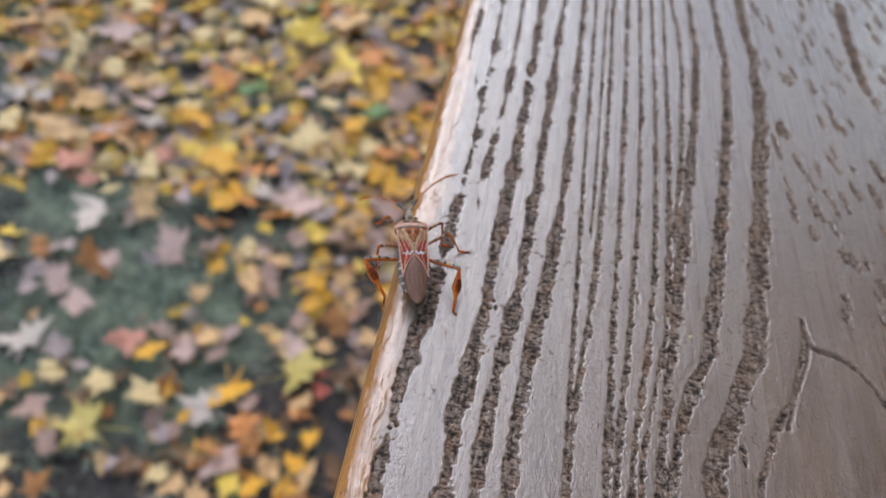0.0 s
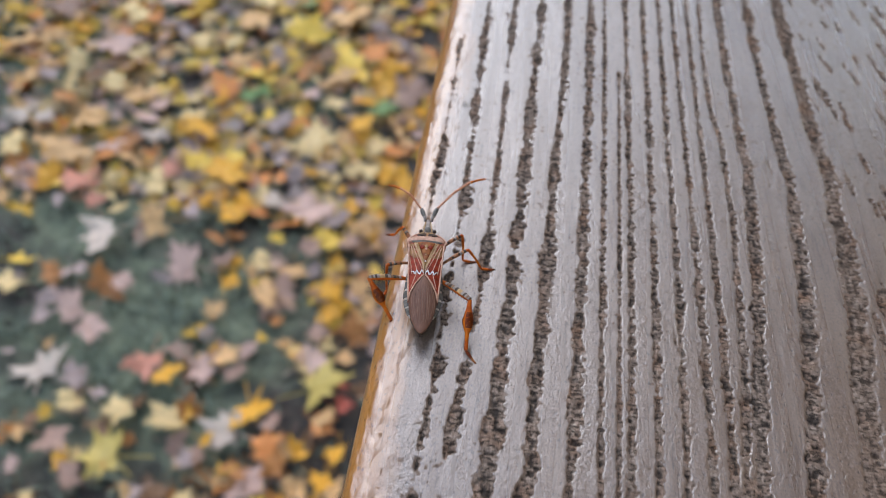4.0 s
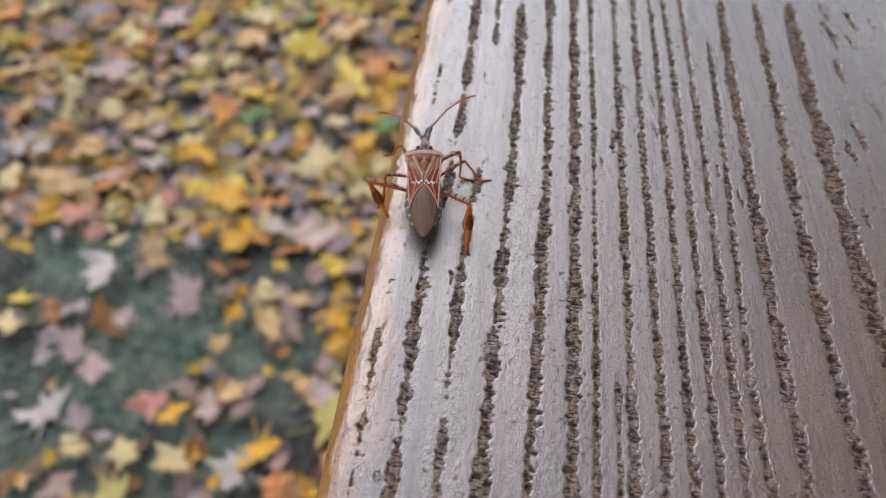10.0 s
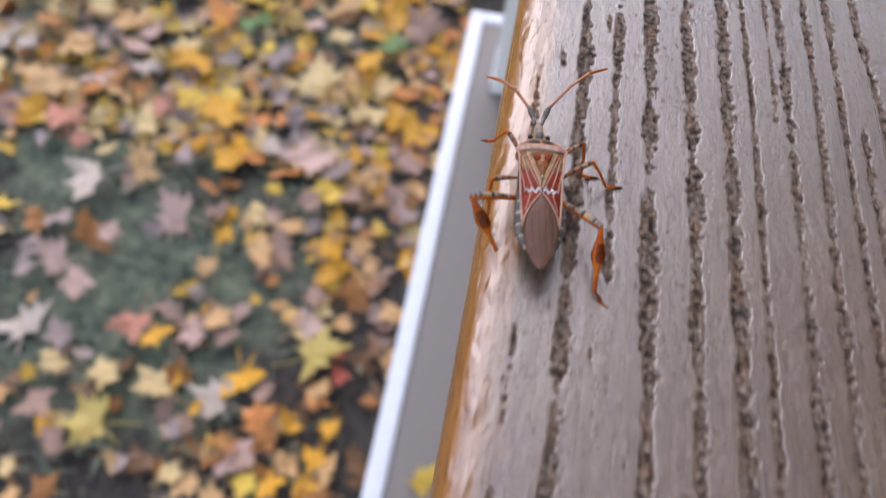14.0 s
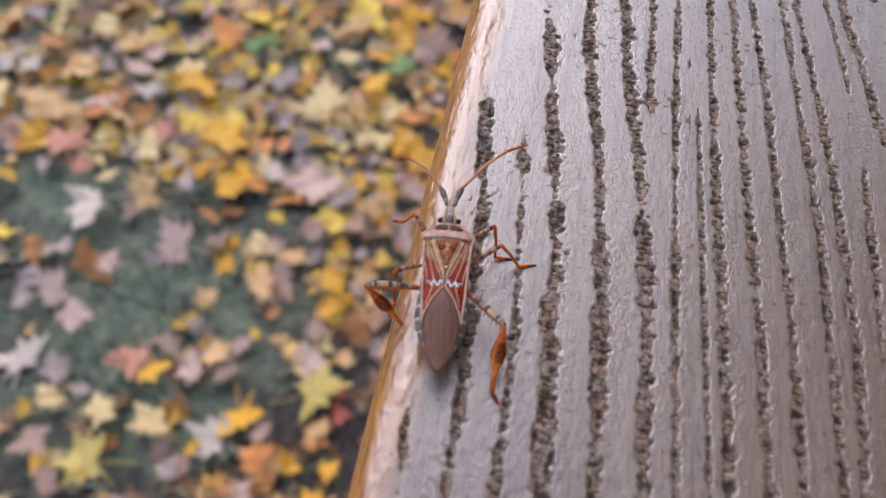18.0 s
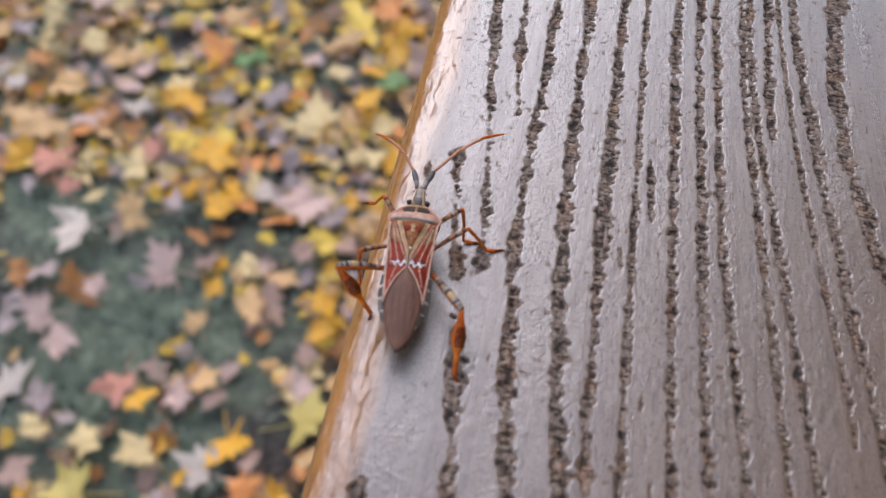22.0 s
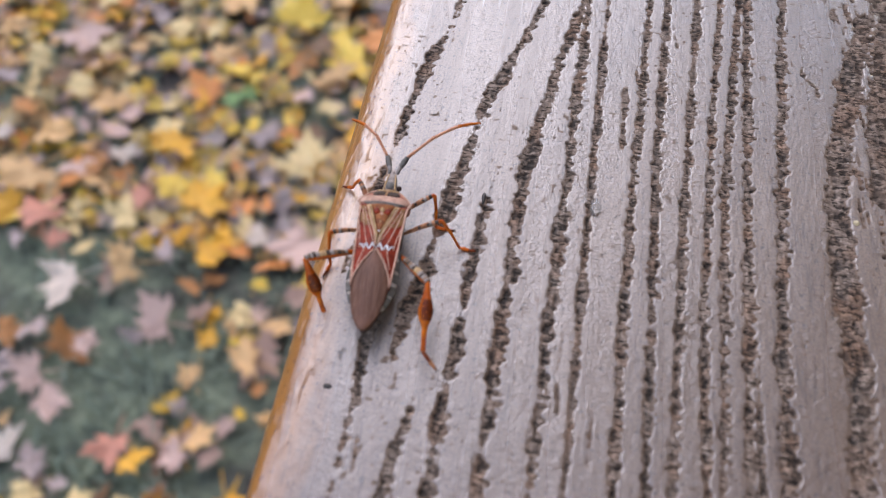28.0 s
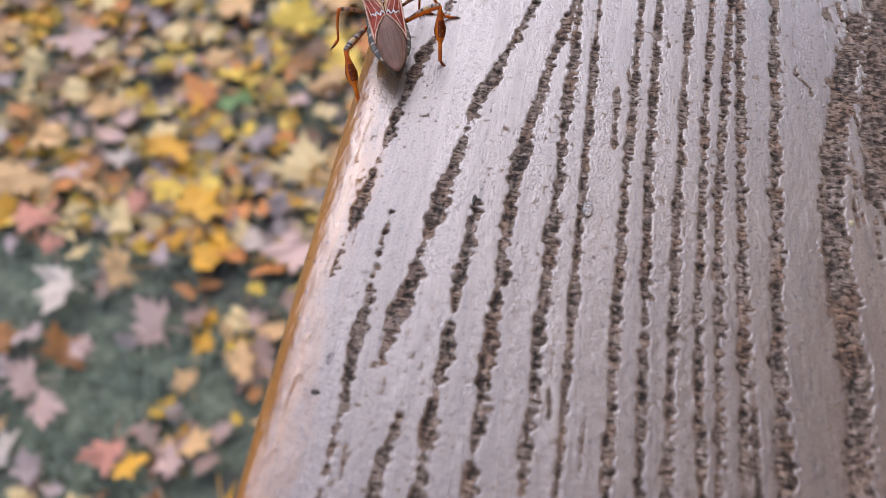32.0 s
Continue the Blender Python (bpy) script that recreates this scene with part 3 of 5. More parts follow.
def grain(width, *stations):
    """Emboss one growth line, width mm across, through stations of (mm along the rail, mm from its edge)."""
    along, across = np.array(sorted(stations), float).T
    for _ in range(2):
        mid_a, mid_x = (along[1:] + along[:-1]) / 2, (across[1:] + across[:-1]) / 2
        along, across = np.r_[along[0], mid_a, along[-1]], np.r_[across[0], mid_x, across[-1]]
    r0, r1 = np.searchsorted(YS, (along[0] - 1.5, along[-1] + 1.5))
    if r1 - r0 < 2:
        return
    y = YS[r0:r1]
    centre = np.interp(y, along, across)
    lo, hi = np.searchsorted(XS, (centre.min() - 2 * width - 2, centre.max() + 2 * width + 2))
    ends = np.clip(np.minimum(y - along[0], along[-1] - y) / 1.5 + 1, 0, 1)
    # the grain opens out towards the rail's near end, beside its straight middle
    swell = 1 + 0.5 * np.clip((100 - y) / 40, 0, 1) * np.clip((np.abs(centre - 36) - 8) / 3, 0, 1)
    # the lines break up into short dashes towards the worn edge
    ripple = np.interp(centre, [4, 10, 18, 30, 34], [1.5, 1.15, 0.65, 0.45, 0.3])[:, None]
    whole = np.interp(centre, [4, 10, 18, 30], [0.62, 0.75, 0.9, 0.95])[:, None]
    half = (width * 0.40 * swell * ends)[:, None] * (whole + ripple * BREAK[r0:r1, lo:hi])
    off = XS[None, lo:hi] - centre[:, None]
    ragged = np.where(off > 0, 0.55, 0.34) * min(width, 1.3) * RAG[r0:r1, lo:hi]
    gap = half - np.abs(off) + ragged
    depth = np.clip(gap / 0.26 + 0.38, 0, 1)
    depth = depth * depth * (3 - 2 * depth)
    lump = CRUMB[r0:r1, lo:hi]
    floor = depth * np.clip(0.18 - 0.22 * lump, 0.04, 0.40)
    HEIGHT[r0:r1, lo:hi] = np.minimum(HEIGHT[r0:r1, lo:hi], -floor)
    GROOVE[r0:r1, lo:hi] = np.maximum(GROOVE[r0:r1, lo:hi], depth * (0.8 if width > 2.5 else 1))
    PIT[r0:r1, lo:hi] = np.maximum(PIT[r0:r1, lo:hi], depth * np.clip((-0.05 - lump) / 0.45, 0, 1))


def scratch(half, *points):
    """Emboss a freely winding groove through points of (mm from the edge, mm along the rail)."""
    path = np.array(points, float)
    for _ in range(4):
        path = np.concatenate([path[:1], np.stack([0.75 * path[:-1] + 0.25 * path[1:], 0.25 * path[:-1] + 0.75 * path[1:]], 1).reshape(-1, 2), path[-1:]])
    lo, hi = np.searchsorted(XS, (path[:, 0].min() - 2, path[:, 0].max() + 2))
    r0, r1 = np.searchsorted(YS, (path[:, 1].min() - 2, path[:, 1].max() + 2))
    away = np.full((r1 - r0, hi - lo), 9.0)
    for x, y in path:
        away = np.minimum(away, np.hypot(XS[None, lo:hi] - x, YS[r0:r1, None] - y))
    depth = np.clip((half * (1 + 0.5 * BREAK[r0:r1, lo:hi]) - away + 0.2 * RAG[r0:r1, lo:hi]) / 0.3 + 0.4, 0, 1)
    HEIGHT[r0:r1, lo:hi] = np.minimum(HEIGHT[r0:r1, lo:hi], -0.3 * depth)
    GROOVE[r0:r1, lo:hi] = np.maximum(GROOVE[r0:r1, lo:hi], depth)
    PIT[r0:r1, lo:hi] = np.maximum(PIT[r0:r1, lo:hi], 0.6 * depth)


def pits(x0, x1, y0, y1, count, long_mm, seed, slant=0.25):
    """Short slanting nicks scattered over a plain stretch."""
    rng = np.random.RandomState(seed)
    for _ in range(count):
        x, y, ln = rng.uniform(x0, x1), rng.uniform(y0, y1), long_mm * rng.uniform(0.4, 1.3)
        s = slant * rng.uniform(0.3, 1.5)
        grain(rng.uniform(0.35, 0.8) * (1.0 if x < 64 else 1.5), (y, x + s * ln / 2), (y + ln / 2, x), (y + ln, x - s * ln / 2))


grain(1.6, (-24, 21.2), (9, 21.4), (16, 23.6), (41, 26.3), (67, 26.3), (88, 27.5), (113, 27.1), (131, 27.9), (157, 28.0), (198, 26.9), (210, 27.8), (240, 26.2), (265, 26.2), (281, 24.8), (296, 21.5), (315, 19.6), (355, 20.2), (370, 21.0), (402, 20.6), (419, 22.2), (427, 29.5), (474, 30.4))
grain(0.8, (-24, 29.2), (39, 28.9), (146, 30.9), (175, 30.8), (199, 30.0), (211, 30.9), (248, 29.0), (290, 27.9), (340, 27.4), (420, 28.9), (428, 29.7), (474, 29.8))
grain(1.1, (-24, 34.5), (9, 34.6), (16, 35.4), (40, 35.9), (93, 38.1), (119, 37.5), (147, 38.3), (158, 37.8), (187, 38.3), (209, 38.1), (226, 38.6), (269, 37.6), (290, 36.1), (344, 33.7), (420, 36.3), (428, 37.8), (474, 37.9))
grain(1.0, (-24, 35.6), (9, 35.9), (15, 38.0), (50, 40.2), (85, 40.9), (119, 40.5), (158, 41.6), (189, 41.7), (213, 41.2), (278, 41.1), (288, 39.8), (327, 37.4), (339, 36.0), (418, 39.3), (426, 42.3), (474, 42.6))
grain(1.0, (-24, 38.4), (7, 38.9), (13, 42.7), (18, 43.5), (32, 44.7), (77, 46.5), (110, 46.5), (120, 45.9), (168, 47.8), (215, 47.0), (227, 46.0), (232, 44.9), (250, 44.4), (278, 45.3), (303, 43.4), (340, 39.3), (388, 40.7), (422, 42.8), (431, 45.5), (474, 45.8))
grain(1.1, (-24, 29.1), (9, 29.3), (16, 31.4), (26, 32.1), (58, 33.7), (89, 34.3), (116, 34.2), (165, 35.0), (200, 34.4), (215, 34.9), (230, 34.8), (256, 33.7), (298, 32.9), (340, 30.8), (411, 33.2), (418, 35.5), (474, 35.8))
grain(1.6, (-24, 17.4), (7, 17.6), (14, 19.6), (22, 19.8), (39, 21.4), (67, 21.1), (113, 22.9), (126, 23.0), (160, 24.2), (198, 22.8), (209, 23.3), (230, 21.8), (262, 21.8), (280, 19.9), (301, 16.2), (311, 15.4), (324, 15.1), (348, 16.0), (373, 16.1), (393, 17.4))
grain(1.8, (-24, 13.4), (9, 13.6), (16, 15.5), (42, 16.0), (82, 18.1), (136, 17.4), (155, 18.5), (180, 18.8), (197, 17.9), (224, 17.3), (246, 17.6), (276, 15.4), (295, 12.4), (300, 10.8), (307, 10.6), (313, 8.9), (326, 7.3))
grain(1.4, (-24, 4.6), (9, 4.9), (16, 7.0), (38, 8.6), (111, 9.2), (133, 7.7), (142, 7.6), (149, 8.3), (155, 9.5), (175, 10.4), (221, 9.0), (247, 9.4), (278, 6.6), (287, 5.2))
grain(1.0, (-24, 37.5), (9, 37.8), (15, 41.0), (24, 42.0), (71, 43.8), (108, 43.9), (120, 43.1), (169, 44.9), (189, 43.8), (216, 43.6))
grain(1.9, (-24, 42.0), (9, 42.8), (15, 49.1), (15, 49.6), (32, 52.5), (87, 60.0), (101, 60.5), (117, 59.0), (141, 58.5), (166, 59.8), (207, 60.7))
grain(1.8, (-24, 41.2), (9, 41.6), (15, 45.0), (92, 53.4), (100, 53.8), (117, 52.7), (135, 52.6), (165, 54.0), (191, 53.2), (207, 54.6))
grain(2.9, (-24, 47.6), (9, 48.5), (15, 56.0), (16, 56.6), (38, 60.9), (91, 66.8), (102, 67.3), (118, 65.3), (143, 66.1), (159, 65.2), (193, 65.9), (208, 67.1))
grain(1.1, (248, 46.7), (263, 47.6), (280, 47.9), (323, 43.9), (341, 41.4), (353, 41.4), (371, 42.5), (402, 43.5), (422, 44.8), (430, 48.4), (474, 48.8))
grain(0.9, (43, 46.0), (65, 48.6), (99, 50.5), (111, 49.8), (116, 48.6), (125, 48.4), (141, 48.8), (159, 50.3), (194, 50.9))
grain(1.5, (293, 53.6), (301, 52.9), (338, 48.2), (354, 47.5), (371, 47.6), (423, 51.0), (432, 53.8), (474, 54.1))
grain(1.4, (292, 25.1), (298, 24.5), (308, 24.8), (346, 24.1), (380, 25.8), (420, 26.1), (428, 27.3), (474, 27.5))
grain(2.3, (320, 55.2), (336, 52.3), (344, 51.6), (368, 53.7), (379, 55.6), (386, 55.9), (399, 55.8), (412, 57.5), (422, 59.6), (428, 61.8), (429, 63.0), (435, 80.0), (474, 82.1))
grain(3.6, (362, 53.6), (379, 56.0), (390, 55.7), (400, 55.3), (412, 57.5), (422, 60.6), (432, 63.5))
grain(1.1, (49, 11.2), (60, 12.6), (68, 13.1), (112, 13.4), (119, 12.8), (143, 12.6), (158, 13.6))
grain(1.2, (338, 43.9), (362, 43.3), (430, 48.7), (474, 48.8))
grain(1.0, (190, 13.9), (196, 13.5), (247, 13.5), (260, 12.6), (267, 11.6), (273, 11.5), (282, 10.4))
grain(0.6, (40, 31.3), (68, 32.3), (125, 32.9))
grain(1.2, (312, 12.1), (330, 10.7), (334, 9.5), (355, 7.5), (360, 7.6), (368, 8.5), (380, 7.5), (390, 8.3))
grain(0.7, (301, 50.0), (312, 49.3), (325, 47.2), (339, 46.7), (352, 45.3), (376, 45.8))
grain(0.6, (219, 33.1), (239, 32.8), (244, 32.3), (291, 30.9))
grain(1.6, (375, 10.7), (418, 16.6), (419, 17.2), (425, 24.8), (474, 25.8))
grain(1.1, (84, 4.0), (100, 3.4), (114, 4.3), (128, 3.5))
grain(1.2, (383, 3.8), (387, 4.1), (388, 4.9), (397, 5.2), (398, 5.8), (404, 6.1), (409, 7.1), (418, 7.7), (419, 8.4), (421, 11.1), (474, 12.4))
grain(3.4, (100, 91.9), (114, 91.2), (137, 92.5))
grain(1.0, (335, 13.2), (340, 12.6), (341, 12.0), (355, 11.9), (356, 11.4), (367, 12.8), (369, 13.5))
grain(0.9, (263, 50.1), (286, 50.6))
grain(0.8, (-24, 53.1), (9, 55.6), (10, 60.6), (11, 62.0), (27, 66.2))
grain(1.2, (163, 4.9), (181, 5.2))
grain(0.7, (202, 4.4), (216, 3.8))
grain(0.8, (314, 5.3), (323, 4.2))
grain(0.8, (405, 32.0), (413, 32.1))
grain(0.7, (323, 29.8), (329, 29.5))
grain(0.7, (241, 4.6), (246, 3.8))
grain(0.7, (394, 60.2), (398, 60.5))
grain(0.8, (166, 33.5), (169, 33.6))
grain(0.8, (418, 55.5), (420, 54.0))
grain(0.5, (368, 30.1), (370, 30.2))
pits(66, 106, 30, 175, 230, 2.8, 21)
# the dark curl of a knot and the line that runs on from it
scratch(0.42, (66.2, 30.2), (66.3, 27.6), (66.8, 25.4), (68.5, 24.4), (71.2, 24.3), (73.0, 23.0), (75.5, 20.5), (77.5, 16.0))
scratch(0.22, (66.5, 26.0), (66.1, 22.7), (64.8, 19.4), (63.3, 16.1), (61.0, 9.3))
pits(72, 100, 175, 440, 120, 2.5, 22)
pits(5, 60, -10, 440, 50, 0.6, 23, 0.4)
pits(58, 74, 398, 455, 150, 1.2, 24)
grain(4.5, (402, 61.0), (420, 64.0), (455, 70.0))


def build_rail():
    specks = np.clip((smooth_noise(17, 0.45, 0.5) - 0.70) * 3.5, 0, 1) * np.clip(0.75 + smooth_noise(18, 7.0, 9.0), 0, 1)
    h = HEIGHT + 0.035 * smooth_noise(6, 6.0, 14.0) + 0.012 * smooth_noise(7, 1.4, 3.5) + 0.011 * smooth_noise(8, 0.5, 0.6) - 0.04 * specks
    r, wide, thick = 3.0, 140.0, 25.0
    h *= np.clip((XS - 3.0) / 1.2, 0.15, 1)[None]
    # the section: up the near edge, round its corner, over the top, down the far edge
    left = [(0.0, -thick + 2), (0.0, -18.0), (0.0, -12.0), (0.0, -8.0), (0.0, -6.0)]
    left += [(r - r * math.cos(a), -r + r * math.sin(a)) for a in np.linspace(0, math.pi / 2, 14)[:-1]]
    right = [(132.0, 0.0)] + [(wide - r + r * math.sin(a), -r + r * math.cos(a)) for a in np.linspace(0, math.pi / 2, 6)] + [(wide, -thick + 2), (wide - 2, -thick), (2, -thick)]
    rows_y = np.concatenate([np.linspace(-900, FINE0 - 10, 30), YS, np.linspace(FINE1 + 8, 1300, 30)])
    first = 30
    nc = len(left) + len(XS) + len(right)
    co = np.zeros((len(rows_y), nc, 3))
    co[:, :, 1] = rows_y[:, None]
    co[:, : len(left), 0], co[:, : len(left), 2] = np.array(left).T[0], np.array(left).T[1]
    co[:, len(left) : len(left) + len(XS), 0] = XS
    co[:, len(left) + len(XS) :, 0], co[:, len(left) + len(XS) :, 2] = np.array(right).T[0], np.array(right).T[1]
    co[first : first + len(YS), len(left) : len(left) + len(XS), 2] = h
    ripple = np.random.RandomState(9).uniform(-1, 1, (len(rows_y), len(left))) * 0.02
    co[:, 4 : len(left), 0] += 0.5 * ripple[:, 4:]
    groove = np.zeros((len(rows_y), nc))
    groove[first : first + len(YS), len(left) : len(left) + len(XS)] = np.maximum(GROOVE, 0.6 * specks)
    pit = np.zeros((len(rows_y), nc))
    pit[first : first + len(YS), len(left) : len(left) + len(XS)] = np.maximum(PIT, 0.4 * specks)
    top_wear = np.ones((len(rows_y), len(XS))) * np.clip((XS[None] - 2.2) / 4.5, 0.2, 1)
    top_wear[first : first + len(YS)] = np.clip(0.16 + 0.84 * (XS[None] - 2.6 + 1.3 * smooth_noise(15, 2.0, 7.0) + 0.5 * smooth_noise(16, 0.7, 2.0)) / 3.2, 0.12, 1)
    wear = np.clip((co[:, :, 2] + 0.5) / 0.5, 0, 1) * 0.3
    wear[:, len(left) : len(left) + len(XS)] = top_wear
    wear[:, len(left) + len(XS)] = 1
    wear[:, len(left) + len(XS) + 1 :] = np.clip((co[:, len(left) + len(XS) + 1 :, 2] + 0.75) / 0.7, 0, 1)
    nr = len(rows_y)
    i = np.arange(nr - 1)[:, None] * nc
    j = np.arange(nc)[None]
    k = (j + 1) % nc
    quads = np.stack([i + j, i + k, i + nc + k, i + nc + j], -1).reshape(-1, 4)
    me = bpy.data.meshes.new("cap_rail")
    me.vertices.add(nr * nc)
    me.vertices.foreach_set("co", (co.reshape(-1, 3) * MM).ravel())
    nq = len(quads)
    me.loops.add(nq * 4)
    me.loops.foreach_set("vertex_index", quads.ravel().astype(np.int32))
    me.polygons.add(nq)
    me.polygons.foreach_set("loop_start", np.arange(0, nq * 4, 4, dtype=np.int32))
    me.update(calc_edges=True)
    me.shade_smooth()
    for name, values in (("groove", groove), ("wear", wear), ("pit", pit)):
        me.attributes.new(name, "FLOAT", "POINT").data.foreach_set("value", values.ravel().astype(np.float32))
    me.materials.append(rail_material())
    rail = new("cap_rail", me)
    rail.location = (0, 0, RAIL_TOP)
    tagged(rail, "weathered brown composite cap rail with embossed wood grain", "railing")


def build_screw():
    x, y = 86.0, 173.0
    verts, faces, n = [], [], 28
    for r, z in ((3.4, 0.03), (3.5, 0.4), (3.1, 0.62), (1.7, 0.58), (1.5, 0.12)):
        for k in range(n):
            a = 2 * math.pi * k / n
            star = 1 + (0.14 * math.cos(6 * a) if r < 2 else 0)
            verts.append((r * star * math.cos(a) * MM, r * star * math.sin(a) * MM, z * MM))
    for j in range(4):
        for k in range(n):
            q = (k + 1) % n
            faces.append((j * n + k, j * n + q, (j + 1) * n + q, (j + 1) * n + k))
    faces.append(tuple(range(4 * n, 5 * n)))
    screw = new("deck_screw", mesh_of("deck_screw", verts, faces, SCREW, True))
    screw.location = (x * MM, y * MM, RAIL_TOP)
    tagged(screw, "black star-drive screw head sunk in the cap rail", "screw")


def blob(seed, wide, long, high, mat, name):
    """A small uneven lump, flat underneath, in millimetres."""
    verts, faces, n, m = [], [], 14, 6
    for j in range(m + 1):
        a = math.pi / 2 * j / m
        for k in range(n):
            b = 2 * math.pi * k / n
            w = 1 + 0.12 * noise.noise(Vector((math.cos(b) * 1.3 + seed, math.sin(b) * 1.3, j * 0.3)))
            verts.append((wide / 2 * math.cos(a) * math.cos(b) * w * MM, long / 2 * math.cos(a) * math.sin(b) * w * MM, high * math.sin(a) * MM))
    for j in range(m):
        for k in range(n):
            q = (k + 1) % n
            faces.append((j * n + k, j * n + q, (j + 1) * n + q, (j + 1) * n + k))
    faces.append(tuple(range(n))[::-1])
    return mesh_of(name, verts, faces, mat, True)


def build_bits():
    water, tree, b = material("clear_water", 0.02, 0.0, 0.5)
    b.inputs["Transmission Weight"].default_value, b.inputs["IOR"].default_value = 1.0, 1.33
    cream = speckled("cream_crumb", (0.45, 0.33, 0.18), (0.68, 0.54, 0.34), 1500)
    dark = speckled("dark_grit", (0.02, 0.015, 0.012), (0.07, 0.05, 0.04), 1800)
    for name, mat, label, spots in (
        ("water_droplet", water, "clear water droplet sitting on the cap rail", ((6.5, 110.8, 1.0, 1.4, 0.5), (29.3, 395.2, 1.3, 2.6, 0.6), (45.1, 281.1, 0.6, 1.3, 0.4), (5.8, 373.6, 0.5, 1.5, 0.35))),
        ("crumb", cream, "tiny cream-coloured crumb on the cap rail", ((47.5, 22.3, 0.8, 0.6, 0.4), (57.7, 398.0, 0.7, 0.7, 0.4))),
        ("grit", dark, "speck of dark grit on the cap rail", ((5.3, 370.1, 1.0, 0.6, 0.25), (17.0, 394.4, 0.5, 1.6, 0.25))),
    ):
        for k, (x, y, w, ln, h) in enumerate(spots):
            bit = new(name, blob(k, w, ln, h, mat, name))
            bit.location = (x * MM, y * MM, RAIL_TOP - 0.00008)
            tagged(bit, label, name.split("_")[-1])


build_ground()
build_unseen_woods()
build_unseen_house()
build_deck()
build_rail()
build_screw()
build_bits()
build_leaves()
build_litter()
build_grass()

BUG_ROWS = [
    (0, 3.00, 23.74, 14.9),
    (0.5, 2.64, 29.61, 11.2),
    (1, 2.93, 35.15, 6.6),
    (1.5, 3.29, 42.09, 5.2),
    (2, 4.03, 47.56, 5.1),
    (2.5, 4.52, 55.12, 5.1),
    (3, 4.99, 60.08, 5.8),
    (3.5, 4.88, 64.94, 5.6),
    (5.5, 8.62, 89.17, 1.6),
    (6, 9.31, 95.97, -0.0),
    (6.5, 9.33, 102.39, 2.1),
    (7, 9.65, 110.02, 4.8),
    (7.5, 8.84, 117.39, 4.9),
    (8, 8.67, 123.96, 5.4),
    (8.5, 7.55, 131.09, 6.7),
    (9, 7.01, 137.70, 7.5),
    (9.5, 6.44, 144.85, 7.6),
    (10, 6.44, 150.42, 7.1),
    (10.5, 6.41, 157.36, 5.9),
    (11, 6.77, 162.41, 4.7),
    (11.5, 6.40, 170.17, 5.8),
    (12, 6.63, 170.81, 7.2),
    (12.5, 5.21, 176.46, 6.5),
    (13, 5.22, 182.67, 6.1),
    (13.5, 5.75, 188.11, 6.6),
    (15.5, 4.49, 224.14, 5.5),
    (16, 4.36, 231.71, 5.7),
    (16.5, 4.26, 238.63, 7.2),
    (17, 4.65, 245.64, 8.5),
    (17.5, 4.11, 253.31, 8.0),
    (18, 4.95, 258.80, 6.7),
    (18.5, 4.09, 265.42, 5.7),
    (19, 4.59, 270.94, 5.5),
    (19.5, 4.00, 277.80, 6.3),
    (20, 4.43, 283.67, 6.1),
    (20.5, 4.62, 291.33, 5.8),
    (21, 5.03, 297.34, 5.9),
    (21.5, 5.03, 302.85, 5.2),
    (22, 5.20, 307.76, 4.6),
    (22.5, 5.35, 313.98, 6.0),
    (23, 5.36, 319.62, 7.5),
    (23.5, 5.53, 326.68, 7.3),
    (24, 5.39, 332.19, 5.6),
    (24.5, 6.00, 338.77, 2.3),
    (25, 6.33, 343.93, -0.6),
    (25.5, 7.34, 350.47, -0.8),
    (27.5, 8.25, 376.24, 1.1),
    (28, 7.45, 383.23, 2.1),
    (28.5, 7.24, 389.64, 3.1),
    (29, 6.76, 396.01, 4.3),
    (29.5, 6.67, 401.61, 7.3),
    (30, 5.53, 406.45, 10.6),
    (30.5, 4.84, 409.91, 14.1),
    (31, 4.32, 412.62, 15.9),
    (31.5, 3.82, 413.02, 17.3),
    (32, 2.96, 416.88, 20.6),
]
# ---- the bug, in millimetres from the middle of its back, head towards +y ----
GROWN = 1.04
def shell(name, dark, light, scale=900, rough=0.38, strength=0.35):
    dark, light = tuple(0.8 * v for v in dark), tuple(min(0.86, 1.15 * v) for v in light)
    return speckled(name, dark, light, scale, rough + 0.12, 0.2, strength, 0.0002, None, 0.0, 0.1)


PRONOTUM = shell("pink_brown_shell", (0.27, 0.085, 0.055), (0.50, 0.20, 0.135), 1500)
PALE = shell("pale_pink_shell", (0.46, 0.215, 0.14), (0.66, 0.38, 0.27), 1300)
CORIUM = shell("red_brown_shell", (0.13, 0.010, 0.004), (0.36, 0.040, 0.014), 1300)
MEMBRANE = speckled("brown_wing_membrane", (0.105, 0.040, 0.024), (0.265, 0.115, 0.072), 1100, 0.45, 0.3, 0.6, 0.0002, (3, 0.5, 1))
HONEY = shell("honey_brown_shell", (0.20, 0.075, 0.028), (0.46, 0.235, 0.105), 1300)
VEIN = shell("bronze_vein_shell", (0.16, 0.085, 0.055), (0.34, 0.20, 0.14), 1500)
DARK = shell("dark_brown_shell", (0.030, 0.018, 0.013), (0.105, 0.066, 0.048), 1500)
SLATE = shell("slate_grey_shell", (0.085, 0.072, 0.060), (0.185, 0.160, 0.135), 1500, 0.5)
TAWNY = shell("tawny_shell", (0.17, 0.036, 0.012), (0.40, 0.13, 0.042), 1500)
BARK = shell("speckled_brown_shell", (0.05, 0.024, 0.014), (0.36, 0.20, 0.12), 2200, 0.45)
FLESH = shell("pinkish_brown_leg_shell", (0.26, 0.075, 0.03), (0.52, 0.21, 0.10), 1800, 0.45)
